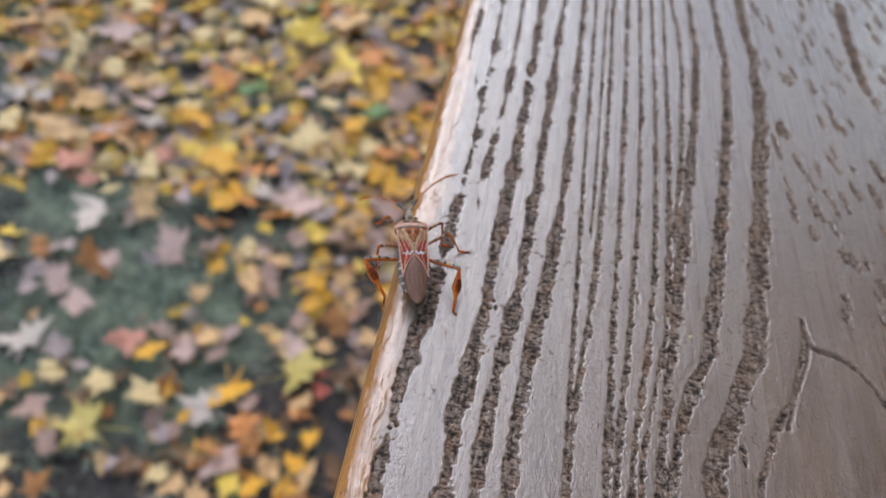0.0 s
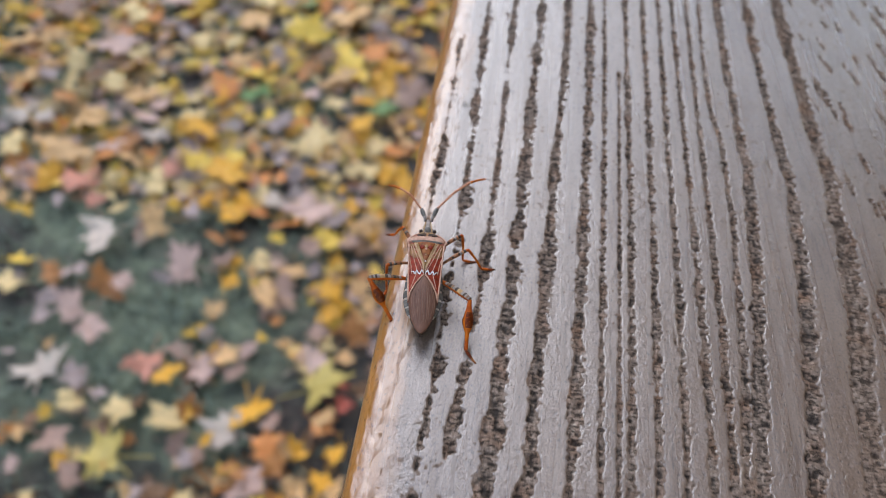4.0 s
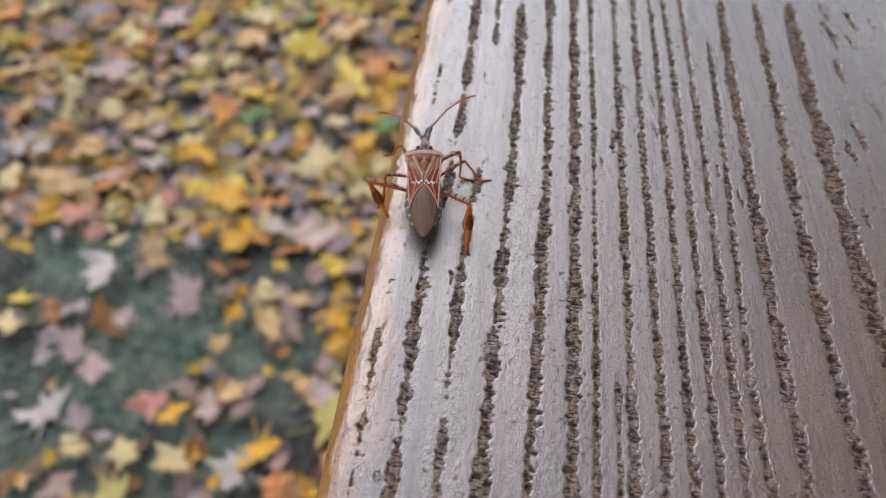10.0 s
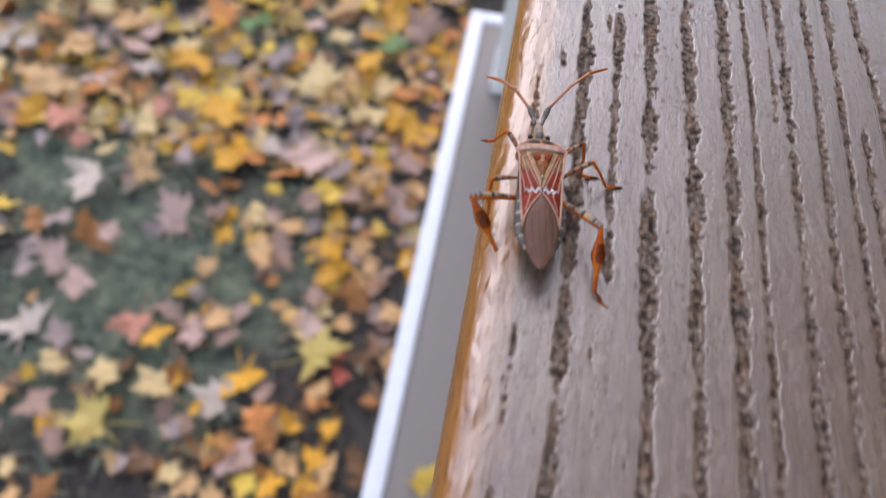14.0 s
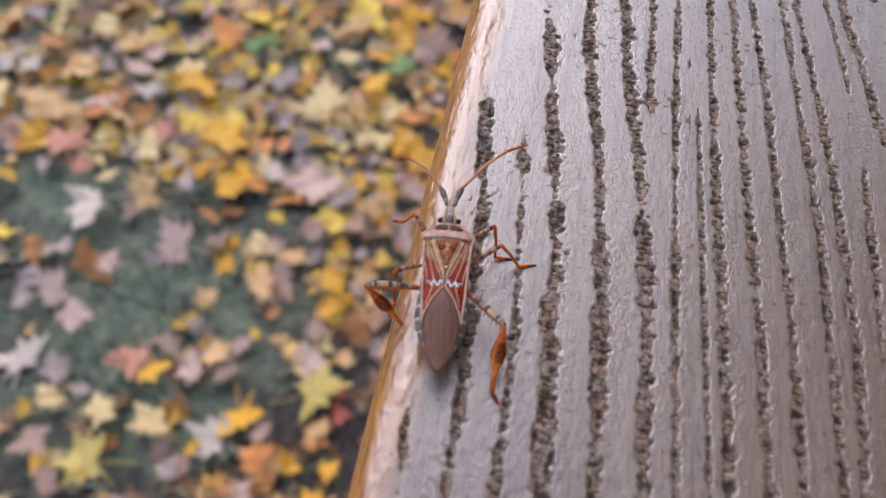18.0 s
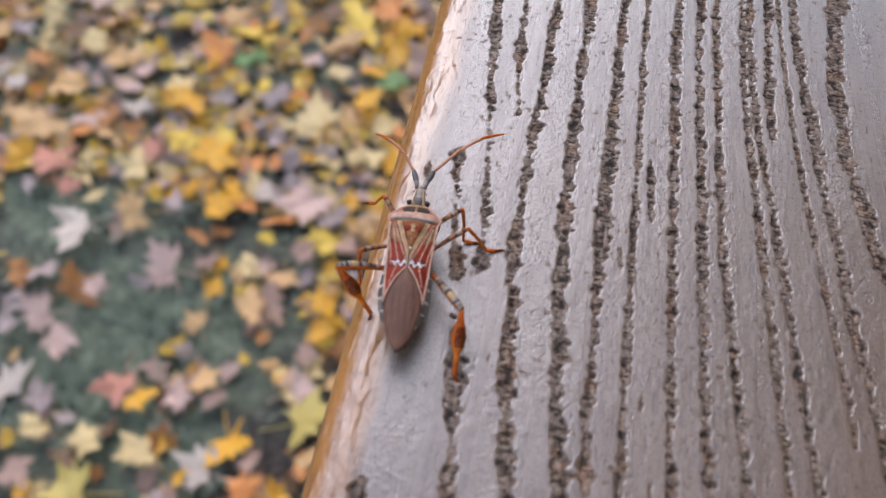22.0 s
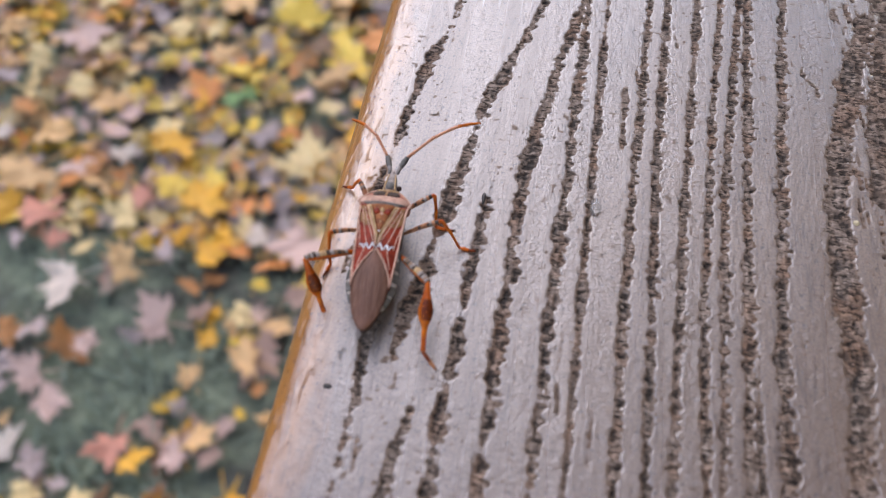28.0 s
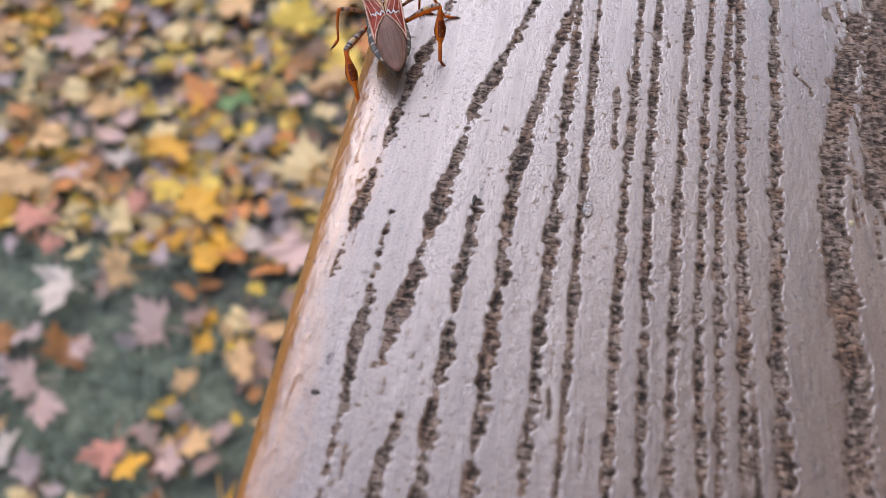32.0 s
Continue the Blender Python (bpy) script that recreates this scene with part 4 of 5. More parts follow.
GREY = shell("grey_brown_shell", (0.17, 0.125, 0.105), (0.40, 0.32, 0.27), 1600, 0.5)
OCHRE = shell("ochre_shell", (0.34, 0.17, 0.065), (0.58, 0.36, 0.18), 1500)
CLAY = shell("pale_clay_shell", (0.40, 0.31, 0.25), (0.60, 0.50, 0.42), 1500, 0.5)
CHALK = shell("chalk_white_scales", (0.62, 0.54, 0.50), (0.85, 0.78, 0.74), 2500, 0.7)
ORANGE = shell("orange_leg_shell", (0.36, 0.046, 0.005), (0.62, 0.118, 0.012), 900, 0.3)
AMBER = shell("amber_leg_shell", (0.42, 0.062, 0.005), (0.68, 0.15, 0.010), 900, 0.3)
RUST = shell("dark_rust_shell", (0.03, 0.004, 0.002), (0.27, 0.045, 0.007), 1700, 0.25)
ROSE = shell("orange_red_antenna", (0.48, 0.15, 0.075), (0.68, 0.29, 0.16), 1200, 0.4)
EYE = shell("dark_eye", (0.03, 0.018, 0.015), (0.09, 0.05, 0.04), 3000, 0.15, 0.1)


def part(name, data, parent, at=(0, 0, 0), label=""):
    ob = child(new(name, data), parent)
    ob.location = Vector(at) * MM * GROWN
    return tagged(ob, label)


def lerp(table):
    keys = sorted(table)
    return lambda v: float(np.interp(v, [k for k, _ in keys], [w for _, w in keys]))


RIDGE = lerp([(-8.4, 3.1), (-6, 3.6), (-3, 4.1), (0, 4.45), (3, 4.75), (4.6, 5.0), (5.2, 5.05), (5.7, 4.9), (6.4, 4.45), (7.0, 3.98), (7.4, 3.65)])


ARCH = lerp([(4.0, 0.115), (4.9, 0.06), (5.6, 0.06), (7.4, 0.11)])


def back_at(x, y, lift):
    return (0.94 * x, y, RIDGE(y) + lift - ARCH(y) * x * x)


def plate(name, y0, y1, inner, outer, lift, thick, mat, parent, side=0, label="", crown=0.0):
    """A curved plate of the back between two outlines. side 0: across the middle; 1 or -1: on one flank."""
    rows, cols = 22, 9
    top, low = [], []
    for j in range(rows + 1):
        y = y0 + (y1 - y0) * j / rows
        for k in range(cols + 1):
            f = k / cols
            x = outer(y) * (2 * f - 1) if side == 0 else side * (inner(y) + (outer(y) - inner(y)) * f)
            edge = 1 - (2 * f - 1) ** 2
            p = back_at(x, y, lift + crown * edge)
            rough = 0.03 * noise.noise(Vector((x * 3, y * 3, lift * 9)))
            top.append((p[0], p[1], p[2] + rough))
            low.append((p[0], p[1], p[2] - thick))
    n = (rows + 1) * (cols + 1)
    w = cols + 1
    faces = []
    for j in range(rows):
        for k in range(cols):
            a = j * w + k
            faces += [(a, a + 1, a + w + 1, a + w), (n + a, n + a + w, n + a + w + 1, n + a + 1)]
    rim = [k for k in range(w)] + [j * w + cols for j in range(1, rows + 1)] + [rows * w + k for k in range(cols - 1, -1, -1)] + [j * w for j in range(rows - 1, 0, -1)]
    for a, b in zip(rim, rim[1:] + rim[:1]):
        faces.append((a, n + a, n + b, b))
    return part(name, mesh_of(name, [Vector(v) * MM * GROWN for v in top + low], faces, mat, True), parent, (0, 0, 0), label)


def tube(name, points, radii, mat, at=(0, 0, 0), flat=1.0, sides=10, bands=None):
    """A limb through points with its thickness at each; flat widens it sideways. bands: a second material on some stretches."""
    pts = [Vector(p) - Vector(at) for p in points]
    fine, rad = [], []
    for k in range(len(pts) - 1):
        for s in range(4):
            f = s / 4
            fine.append(pts[k].lerp(pts[k + 1], f))
            rad.append(radii[k] + (radii[k + 1] - radii[k]) * f)
    fine.append(pts[-1])
    rad.append(radii[-1])
    verts, faces = [], []
    for k, (p, r) in enumerate(zip(fine, rad)):
        d = (fine[min(k + 1, len(fine) - 1)] - fine[max(k - 1, 0)]).normalized()
        u = d.cross(Vector((0, 0, 1)))
        u = u.normalized() if u.length > 1e-3 else Vector((1, 0, 0))
        v = u.cross(d)
        for s in range(sides):
            a = 2 * math.pi * s / sides
            wob = 1 + 0.07 * noise.noise(p * 2.5 + Vector((s, 0, 0)))
            verts.append((p + (u * math.cos(a) * flat + v * math.sin(a)) * r * wob) * MM * GROWN)
    for k in range(len(fine) - 1):
        for s in range(sides):
            q = (s + 1) % sides
            faces.append((k * sides + s, k * sides + q, (k + 1) * sides + q, (k + 1) * sides + s))
    faces += [tuple(range(sides))[::-1], tuple(range((len(fine) - 1) * sides, len(fine) * sides))]
    me = mesh_of(name, verts, faces, mat, True)
    if bands:
        other, test = bands
        me.materials.append(other)
        for p in me.polygons:
            p.material_index = int(test(p.index // sides / max(1, len(fine) - 1)))
    return me


def loft(name, sections, mat, sides=18):
    """An ovoid along y: sections of (y, half width, middle height, half height)."""
    verts, faces = [], []
    ys = np.linspace(sections[0][0], sections[-1][0], 26)
    col = np.array(sorted(sections))
    for y in ys:
        w, z, h = (np.interp(y, col[:, 0], col[:, k]) for k in (1, 2, 3))
        for s in range(sides):
            a = 2 * math.pi * s / sides
            verts.append(Vector((w * math.cos(a), y, z + h * math.sin(a))) * MM * GROWN)
    for k in range(len(ys) - 1):
        for s in range(sides):
            q = (s + 1) % sides
            faces.append((k * sides + s, k * sides + q, (k + 1) * sides + q, (k + 1) * sides + s))
    faces += [tuple(range(sides)), tuple(range((len(ys) - 1) * sides, len(ys) * sides))]
    return mesh_of(name, verts, faces, mat, True)


def ball(name, r, mat, squash=1.0):
    bm = bmesh.new()
    bmesh.ops.create_uvsphere(bm, u_segments=14, v_segments=10, radius=r * MM * GROWN)
    for v in bm.verts:
        v.co.z *= squash
    me = bpy.data.meshes.new(name)
    bm.to_mesh(me)
    bm.free()
    me.materials.append(mat)
    me.shade_smooth()
    return me


LEGS, TIBIAE, ANTENNAE = [], [], []
zero = lambda y: 0.0  # noqa: E731


def build_abdomen(bug):
    part("abdomen", loft("abdomen", [(-7.8, 0.2, 2.2, 0.3), (-7.2, 0.7, 2.2, 0.6), (-6, 1.25, 2.2, 0.8), (-4, 2.0, 2.2, 1.0), (-2, 2.4, 2.2, 1.15), (1, 2.2, 2.3, 1.3), (4, 2.1, 2.5, 1.4), (6.5, 1.3, 2.6, 1.0)], DARK), bug, (0, 0, 0), "dark grey-brown abdomen")
    rim = lerp([(-7.4, 0.8), (-6.4, 1.3), (-5.2, 1.85), (-4, 2.35), (-2.6, 2.6), (-1.2, 2.52), (0.2, 2.4), (1.2, 2.3)])
    for s in (-1, 1):
        for y in (0.7, -0.6, -1.9, -3.2, -4.4):
            for name, y0, y1, mat, label in (("connexivum", y, y - 0.9, SLATE, "dark slate plate on the abdomen's rim"), ("connexivum_bar", y - 0.93, y - 1.26, CLAY, "pale bar on the abdomen's rim")):
                swell = -0.08 if mat is CLAY else 0.07
                plate(name, y1, y0, lambda v: rim(v) - 0.85, lambda v, m=swell: rim(v) + m, -0.55 if mat is SLATE else -0.6, 0.25, mat, bug, s, label, 0.06)


def build_head(bug):
    part("head", loft("head", [(6.7, 0.72, 2.7, 0.55), (7.6, 0.80, 2.85, 0.6), (8.1, 0.84, 2.95, 0.62), (8.6, 0.66, 2.95, 0.58), (9.7, 0.44, 2.85, 0.46), (10.5, 0.16, 2.7, 0.2)], GREY), bug, (0, 0, 0), "narrow grey-brown head")
    part("brow", loft("brow", [(7.7, 0.30, 3.45, 0.12), (8.1, 0.42, 3.5, 0.14), (8.5, 0.30, 3.48, 0.1)], SLATE, 12), bug, (0, 0, 0), "dark bluish spot between the eyes")
    for s in (-1, 1):
        part("eye", ball("eye", 0.29, EYE), bug, (s * 0.9, 8.1, 3.1), "bulging dark compound eye")
        part("ocellus", ball("ocellus", 0.12, RUST), bug, (s * 0.42, 7.55, 3.4))
        stripe = [(s * 0.62, 7.0, 3.2), (s * 0.5, 8.3, 3.5), (s * 0.34, 9.7, 3.25)]
        part("head_stripe", tube("head_stripe", stripe, [0.07, 0.09, 0.06], OCHRE, sides=6), bug, (0, 0, 0), "ochre stripe along the head")


def build_thorax(bug):
    half = lerp([(4.5, 2.35), (4.75, 2.62), (5.1, 2.74), (5.4, 2.55), (6.2, 1.95), (7.0, 1.35), (7.3, 1.15)])
    thorax = plate("pronotum", 4.5, 7.3, zero, half, 0.0, 1.2, PRONOTUM, bug, 0, "pinkish-brown punctured pronotum")
    plate("pronotum_band", 4.92, 5.72, zero, lambda y: half(y) * 0.94, 0.06, 0.1, PALE, thorax, 0, "pale pink cross band", 0.06)
    plate("pronotum_edge", 4.40, 4.93, zero, lambda y: half(y) * (0.62 + 0.2 * (y - 4.4) / 0.53), 0.05, 0.1, SLATE, thorax, 0, "dark grey hind edge", 0.03)
    plate("collar", 6.98, 7.35, zero, lambda y: 1.15, 0.09, 0.25, OCHRE, thorax, 0, "ochre collar")
    for s in (-1, 1):
        plate("callus", 5.85, 6.8, lambda y: 0.14, lambda y: 1.5 - 0.6 * abs(y - 6.3), 0.06, 0.15, DARK, thorax, s, "dark shield mark", 0.12)
        rim = [back_at(s * half(y), y, 0.03) for y in (4.6, 5.1, 5.5, 6.2, 7.0)]
        part("pronotum_rim", tube("pronotum_rim", rim, [0.10, 0.13, 0.12, 0.10, 0.08], PALE, sides=7), thorax, (0, 0, 0), "pale rim of the pronotum")
    keel = [back_at(0, y, 0.06) for y in (5.7, 6.2, 6.8)]
    part("pronotum_keel", tube("pronotum_keel", keel, [0.05, 0.07, 0.05], OCHRE, sides=6), thorax, (0, 0, 0), "ochre middle line")
    scut = plate("scutellum", 1.45, 4.6, zero, lerp([(1.45, 0.06), (3.4, 0.72), (4.6, 1.30)]), 0.10, 0.3, TAWNY, bug, 0, "dark brown triangular scutellum", 0.1)
    for x, y, r, mat in ((0, 4.0, 0.24, OCHRE), (0, 3.6, 0.18, PALE), (0, 2.75, 0.11, OCHRE), (0, 1.75, 0.12, CHALK), (-0.56, 3.85, 0.33, CORIUM), (0.56, 3.85, 0.33, CORIUM)):
        part("scutellum_spot", ball("scutellum_spot", r, mat, 0.5), scut, back_at(x, y, 0.17), "pale spot" if mat is not CORIUM else "dark red spot")
    for s in (-1, 1):
        edge = [back_at(s * x, y, 0.19) for x, y in ((1.3, 4.5), (0.75, 3.1), (0.08, 1.4))]
        part("scutellum_edge", tube("scutellum_edge", edge, [0.06, 0.07, 0.05], OCHRE, sides=6), scut)


def build_wings(bug):
    flank = lerp([(-8.1, 0.12), (-7.8, 0.5), (-7.2, 0.95), (-6.3, 1.38), (-5, 1.72), (-3.6, 1.92), (-2.6, 1.72), (-1.4, 1.1), (-0.1, 0.05)])
    wing = plate("wing_membrane", -8.1, -0.1, zero, flank, 0.02, 0.15, MEMBRANE, bug, 0, "bronze-brown veined wing membrane", 0.14)
    for k in range(15):
        f = (k - 7) / 7.6
        pts = []
        for j in range(7):
            y = -2.2 - 0.8 * j + 0.9 * abs(f) * (j < 2)
            x = (f + 0.035 * (j - 3)) * flank(y) * 0.97
            pts.append(back_at(x, y, 0.15 + 0.14 * (1 - f * f) - 0.02))
        part("membrane_vein", tube("membrane_vein", pts, [0.010, 0.015, 0.018, 0.018, 0.015, 0.012, 0.008], VEIN if k % 3 else DARK, sides=5), wing)
    inner = lerp([(-3.9, 1.93), (-2.6, 1.66), (-1.4, 1.06), (-0.15, 0.04), (1.5, 0.06), (4.6, 1.38)])
    outer = lerp([(-3.9, 1.98), (-2.5, 2.08), (-1, 2.16), (2, 2.3), (4.6, 2.5)])
    for s in (-1, 1):
        forewing = plate("forewing", -3.9, 4.6, inner, outer, 0.08, 0.25, CORIUM, bug, s, "dark reddish-brown leathery forewing", 0.05)
        plate("clavus", 0.3, 4.55, inner, lambda y: inner(y) + 0.46 * min(1.0, y / 1.5), 0.12, 0.1, OCHRE, forewing, s, "golden tan inner strip of the forewing", 0.03)
        plate("forewing_base", 2.35, 4.5, lambda y: inner(y) + 0.40, lambda y: outer(y) - 0.06 - 0.75 * max(0.0, 3.1 - y), 0.105, 0.1, HONEY, forewing, s, "honey-brown base of the forewing", 0.04)
        veins = (
            ((2.44, 4.5), (2.26, 1.8), (2.14, -0.8), (2.02, -2.6), (1.95, -3.8)), ((1.9, 4.3), (1.15, 2.4), (0.5, 0.9), (0.1, 0.0)),
            ((2.1, 4.2), (1.62, 2.3), (1.2, 0.9), (0.95, 0.1)), ((1.55, 4.4), (0.85, 2.6), (0.2, 1.0), (0.08, 0.2)),
            ((2.2, 2.6), (1.9, 1.2), (1.75, 0.0)), ((0.08, -0.15), (0.55, -0.7), (1.15, -1.5), (1.75, -2.7), (1.96, -3.8)),
            ((1.1, 0.0), (1.35, -0.9), (1.7, -2.0)),
        )
        for v in veins:
            pts = [back_at(s * x, y, 0.14) for x, y in v]
            thick = 0.12 if v is veins[0] else 0.10 if v is veins[5] else 0.055
            part("forewing_vein", tube("forewing_vein", pts, [thick] * (len(pts) - 1) + [0.05], PALE, sides=6), forewing, (0, 0, 0), "pale raised vein")
        zig = [(0.10, -0.05), (0.40, 0.42), (0.66, -0.20), (0.88, 0.06), (1.06, 0.40), (1.30, -0.10), (1.52, 0.30), (1.86, 0.34)]
        pts = [back_at(s * x, y, 0.15) for x, y in zig]
        part("zigzag", tube("zigzag", pts, [0.06, 0.10, 0.09, 0.075, 0.10, 0.085, 0.07, 0.04], CHALK, sides=6), forewing, (0, 0, 0), "chalk-white zigzag line")


def build_leg(bug, name, s, raw):
    base, knee, joint, toe = (Vector((s * x, y, z)) for x, y, z in raw)
    big = name == "hind_leg"
    r = 0.37 if big else 0.23
    mid, near = base.lerp(knee, 0.55) + Vector((0, 0, 0.22)), base.lerp(knee, 0.82) + Vector((0, 0, 0.16))
    shaft = tube(name, [base, base.lerp(knee, 0.25) + Vector((0, 0, 0.12)), mid, near, knee], [r * 0.62, r * 0.85, r * 1.12, r * 1.1, r * 0.8], BARK if big else FLESH, base, 1.0, 12)
    for extra in (GREY, ORANGE, OCHRE, DARK):
        shaft.materials.append(extra)
    for p in shaft.polygons:
        ring, turn = p.index // 12, p.index % 12
        aft, up = s * math.cos(math.pi * (turn + 0.5) / 6), math.sin(math.pi * (turn + 0.5) / 6)
        if big:
            p.material_index = 2 if ring < 3 or aft > 0.8 or up < -0.4 else 3 if 9 <= ring < 11 else 4 if ring in (5, 8, 12) else 1 if ring % 2 else 0
        else:
            p.material_index = 2 if ring > 13 else 4 if ring in (12, 13) or (ring in (6, 9) and turn % 3) else 1 if ring == 10 else 0
    leg = part(name, shaft, bug, base, "speckled grey-brown thigh with an orange root" if big else "slender pinkish-brown leg with dark flecks")
    for k in range(6 if big else 0):
        q = base.lerp(knee, 0.42 + 0.1 * k) - base
        spine = [q + Vector((0, -0.22, 0.0)), q + Vector((-s * 0.08, -0.66, -0.2))]
        part("spine", tube("spine", spine, [0.085, 0.015], DARK, sides=5), leg)
    hinge = knee - base
    if big:
        at = (0.0, 0.1, 0.2, 0.3, 0.4, 0.5, 0.58, 0.66, 0.82, 1.0)
        wide = [0.18, 0.2, 0.29, 0.43, 0.53, 0.51, 0.36, 0.2, 0.17, 0.17]
        blade = tube("tibia", [knee.lerp(joint, f) for f in at], wide, AMBER, knee, 1.35, 12)
        blade.materials.append(RUST)
        blade.materials.append(ORANGE)
        for p in blade.polygons:
            f = p.index // 12 / 36
            p.material_index = 1 if 0.26 < f < 0.62 and p.index % 12 not in (1, 7) else 2 if f < 0.26 or f > 0.88 else 0
        shin = part("tibia", blade, leg, hinge, "leaf-shaped rust and amber shank")
        for f, side in ((0.36, 0.16), (0.43, -0.2), (0.5, 0.12)):
            spot = part("tibia_spot", ball("tibia_spot", 0.11, AMBER, 0.6), leg, hinge, "amber fleck on the shank")
            spot_mesh = spot.data
            way = (joint - knee).normalized()
            across = way.cross(Vector((0, 0, 1))).normalized()
            move = ((joint - knee) * f + across * side + across.cross(way) * 0.42) * MM * GROWN
            spot_mesh.transform(Matrix.Translation(move))
            TIBIAE.append((spot, s, base, hinge, joint - base))
    else:
        shin = part("tibia", tube("tibia", [knee, knee.lerp(joint, 0.5) + Vector((s * 0.1, 0, 0.05)), joint], [0.19, 0.16, 0.14], AMBER, knee, 1.0, 8, (ORANGE, lambda f: f > 0.7 or f < 0.25 or 0.4 < f < 0.5)), leg, hinge, "thin amber shank with orange bands")
    foot = part("tarsus", tube("tarsus", [joint, joint.lerp(toe, 0.3) - Vector((0, 0, 0.05)), joint.lerp(toe, 0.62) - Vector((0, 0, 0.1)), toe], [0.15, 0.2, 0.16, 0.13], RUST if big else ORANGE, knee, 1.0, 8, (RUST if not big else TAWNY, lambda f: f > 0.55)), leg, hinge, "rust-coloured foot")
    for side in (-1, 1):
        way = (toe - joint).normalized()
        claw = [toe, toe + way * 0.35 + way.cross(Vector((0, 0, 1))) * 0.14 * side - Vector((0, 0, 0.05))]
        hook = part("claw", tube("claw", claw, [0.06, 0.02], DARK, knee, 1.0, 5), leg, hinge, "dark claw")
        if big:
            TIBIAE.append((hook, s, base, hinge, joint - base))
    LEGS.append((leg, name, s, base))
    if big:
        TIBIAE.append((shin, s, base, hinge, joint - base))
        TIBIAE.append((foot, s, base, hinge, joint - base))


def build_bug():
    bug = tagged(new("leaf_footed_bug", None), "reddish-brown leaf-footed bug with a white zigzag walking on the cap rail", "insect")
    build_abdomen(bug)
    build_head(bug)
    build_thorax(bug)
    build_wings(bug)
    # limbs: base, knee, foot joint, toe
    hind = ((2.2, 0.6, 2.3), (5.8, -3.3, 3.8), (5.6, -8.7, 0.6), (6.9, -10.2, 0.1))
    for s in (-1, 1):
        build_leg(bug, "hind_leg", s, hind)
    build_leg(bug, "middle_leg", 1, ((2.0, 3.2, 2.3), (5.6, 4.9, 3.6), (7.6, 4.3, 0.4), (9.3, 4.5, 0.1)))
    build_leg(bug, "middle_leg", -1, ((2.0, 3.2, 2.3), (5.2, 2.6, 3.5), (5.6, 0.9, 0.4), (6.4, -0.1, 0.1)))
    build_leg(bug, "fore_leg", 1, ((1.5, 5.6, 2.4), (4.7, 7.4, 3.6), (5.0, 5.7, 0.4), (6.8, 5.7, 0.1)))
    build_leg(bug, "fore_leg", -1, ((1.5, 5.6, 2.4), (3.1, 8.6, 3.3), (4.1, 9.5, 0.7), (5.2, 10.0, 0.1)))
    for s, way in ((-1, ((0.42, 10.1, 2.9), (0.95, 11.9, 3.4), (2.4, 13.8, 4.1), (3.9, 15.0, 4.2), (5.5, 15.7, 4.0))), (1, ((0.42, 10.1, 2.9), (1.15, 11.9, 3.6), (3.5, 14.2, 4.6), (5.7, 16.1, 4.7), (8.0, 17.3, 4.4)))):
        p = [Vector((s * x, y, z)) for x, y, z in way]
        feeler = part("antenna", tube("antenna", [p[0], p[0].lerp(p[1], 0.3) + Vector((-s * 0.12, 0, 0)), p[0].lerp(p[1], 0.7) + Vector((-s * 0.06, 0, 0)), p[1]], [0.17, 0.24, 0.33, 0.22], GREY, p[0], 1.0, 10, (SLATE, lambda f: f > 0.35)), bug, p[0], "thick grey first joint of the feeler")
        for k in (1, 2, 3):
            bend = p[k].lerp(p[k + 1], 0.5) + Vector((s * 0.06, 0.05, 0.06))
            part("antenna_joint", tube("antenna_joint", [p[k], bend, p[k + 1]], [0.17, 0.15, 0.18 if k < 3 else 0.09], ROSE if k < 3 else AMBER, p[0], 1.0, 8), feeler, (0, 0, 0), "thin orange-red joint of the feeler")
        ANTENNAE.append((feeler, s, p[0]))
    return bug


bug = build_bug()

# how far back each hind leg is set, from 0 (reaching forward) to 1 (stretched back), every half second
LEFT = "4 3 2 8 1 6 1 7 2 8 3 8 8 5 7 5 7 6 3 8 2 8 2 8 9 8 9 7 2 8 2 5 9 5 0 8 0 9 0 9 0 9 1 9 0 9 0 9 0 9 0 9 1 8 2 9 5 6 7 5 7 6 7 8 7"
RIGHT = "5 6 7 3 7 3 8 2 8 2 7 4 6 7 6 7 8 6 8 4 4 3 6 3 1 3 1 6 8 3 8 8 4 6 9 3 9 2 9 2 7 2 9 2 9 2 9 2 9 2 9 2 8 2 8 7 8 5 4 6 4 3 3 2 1"
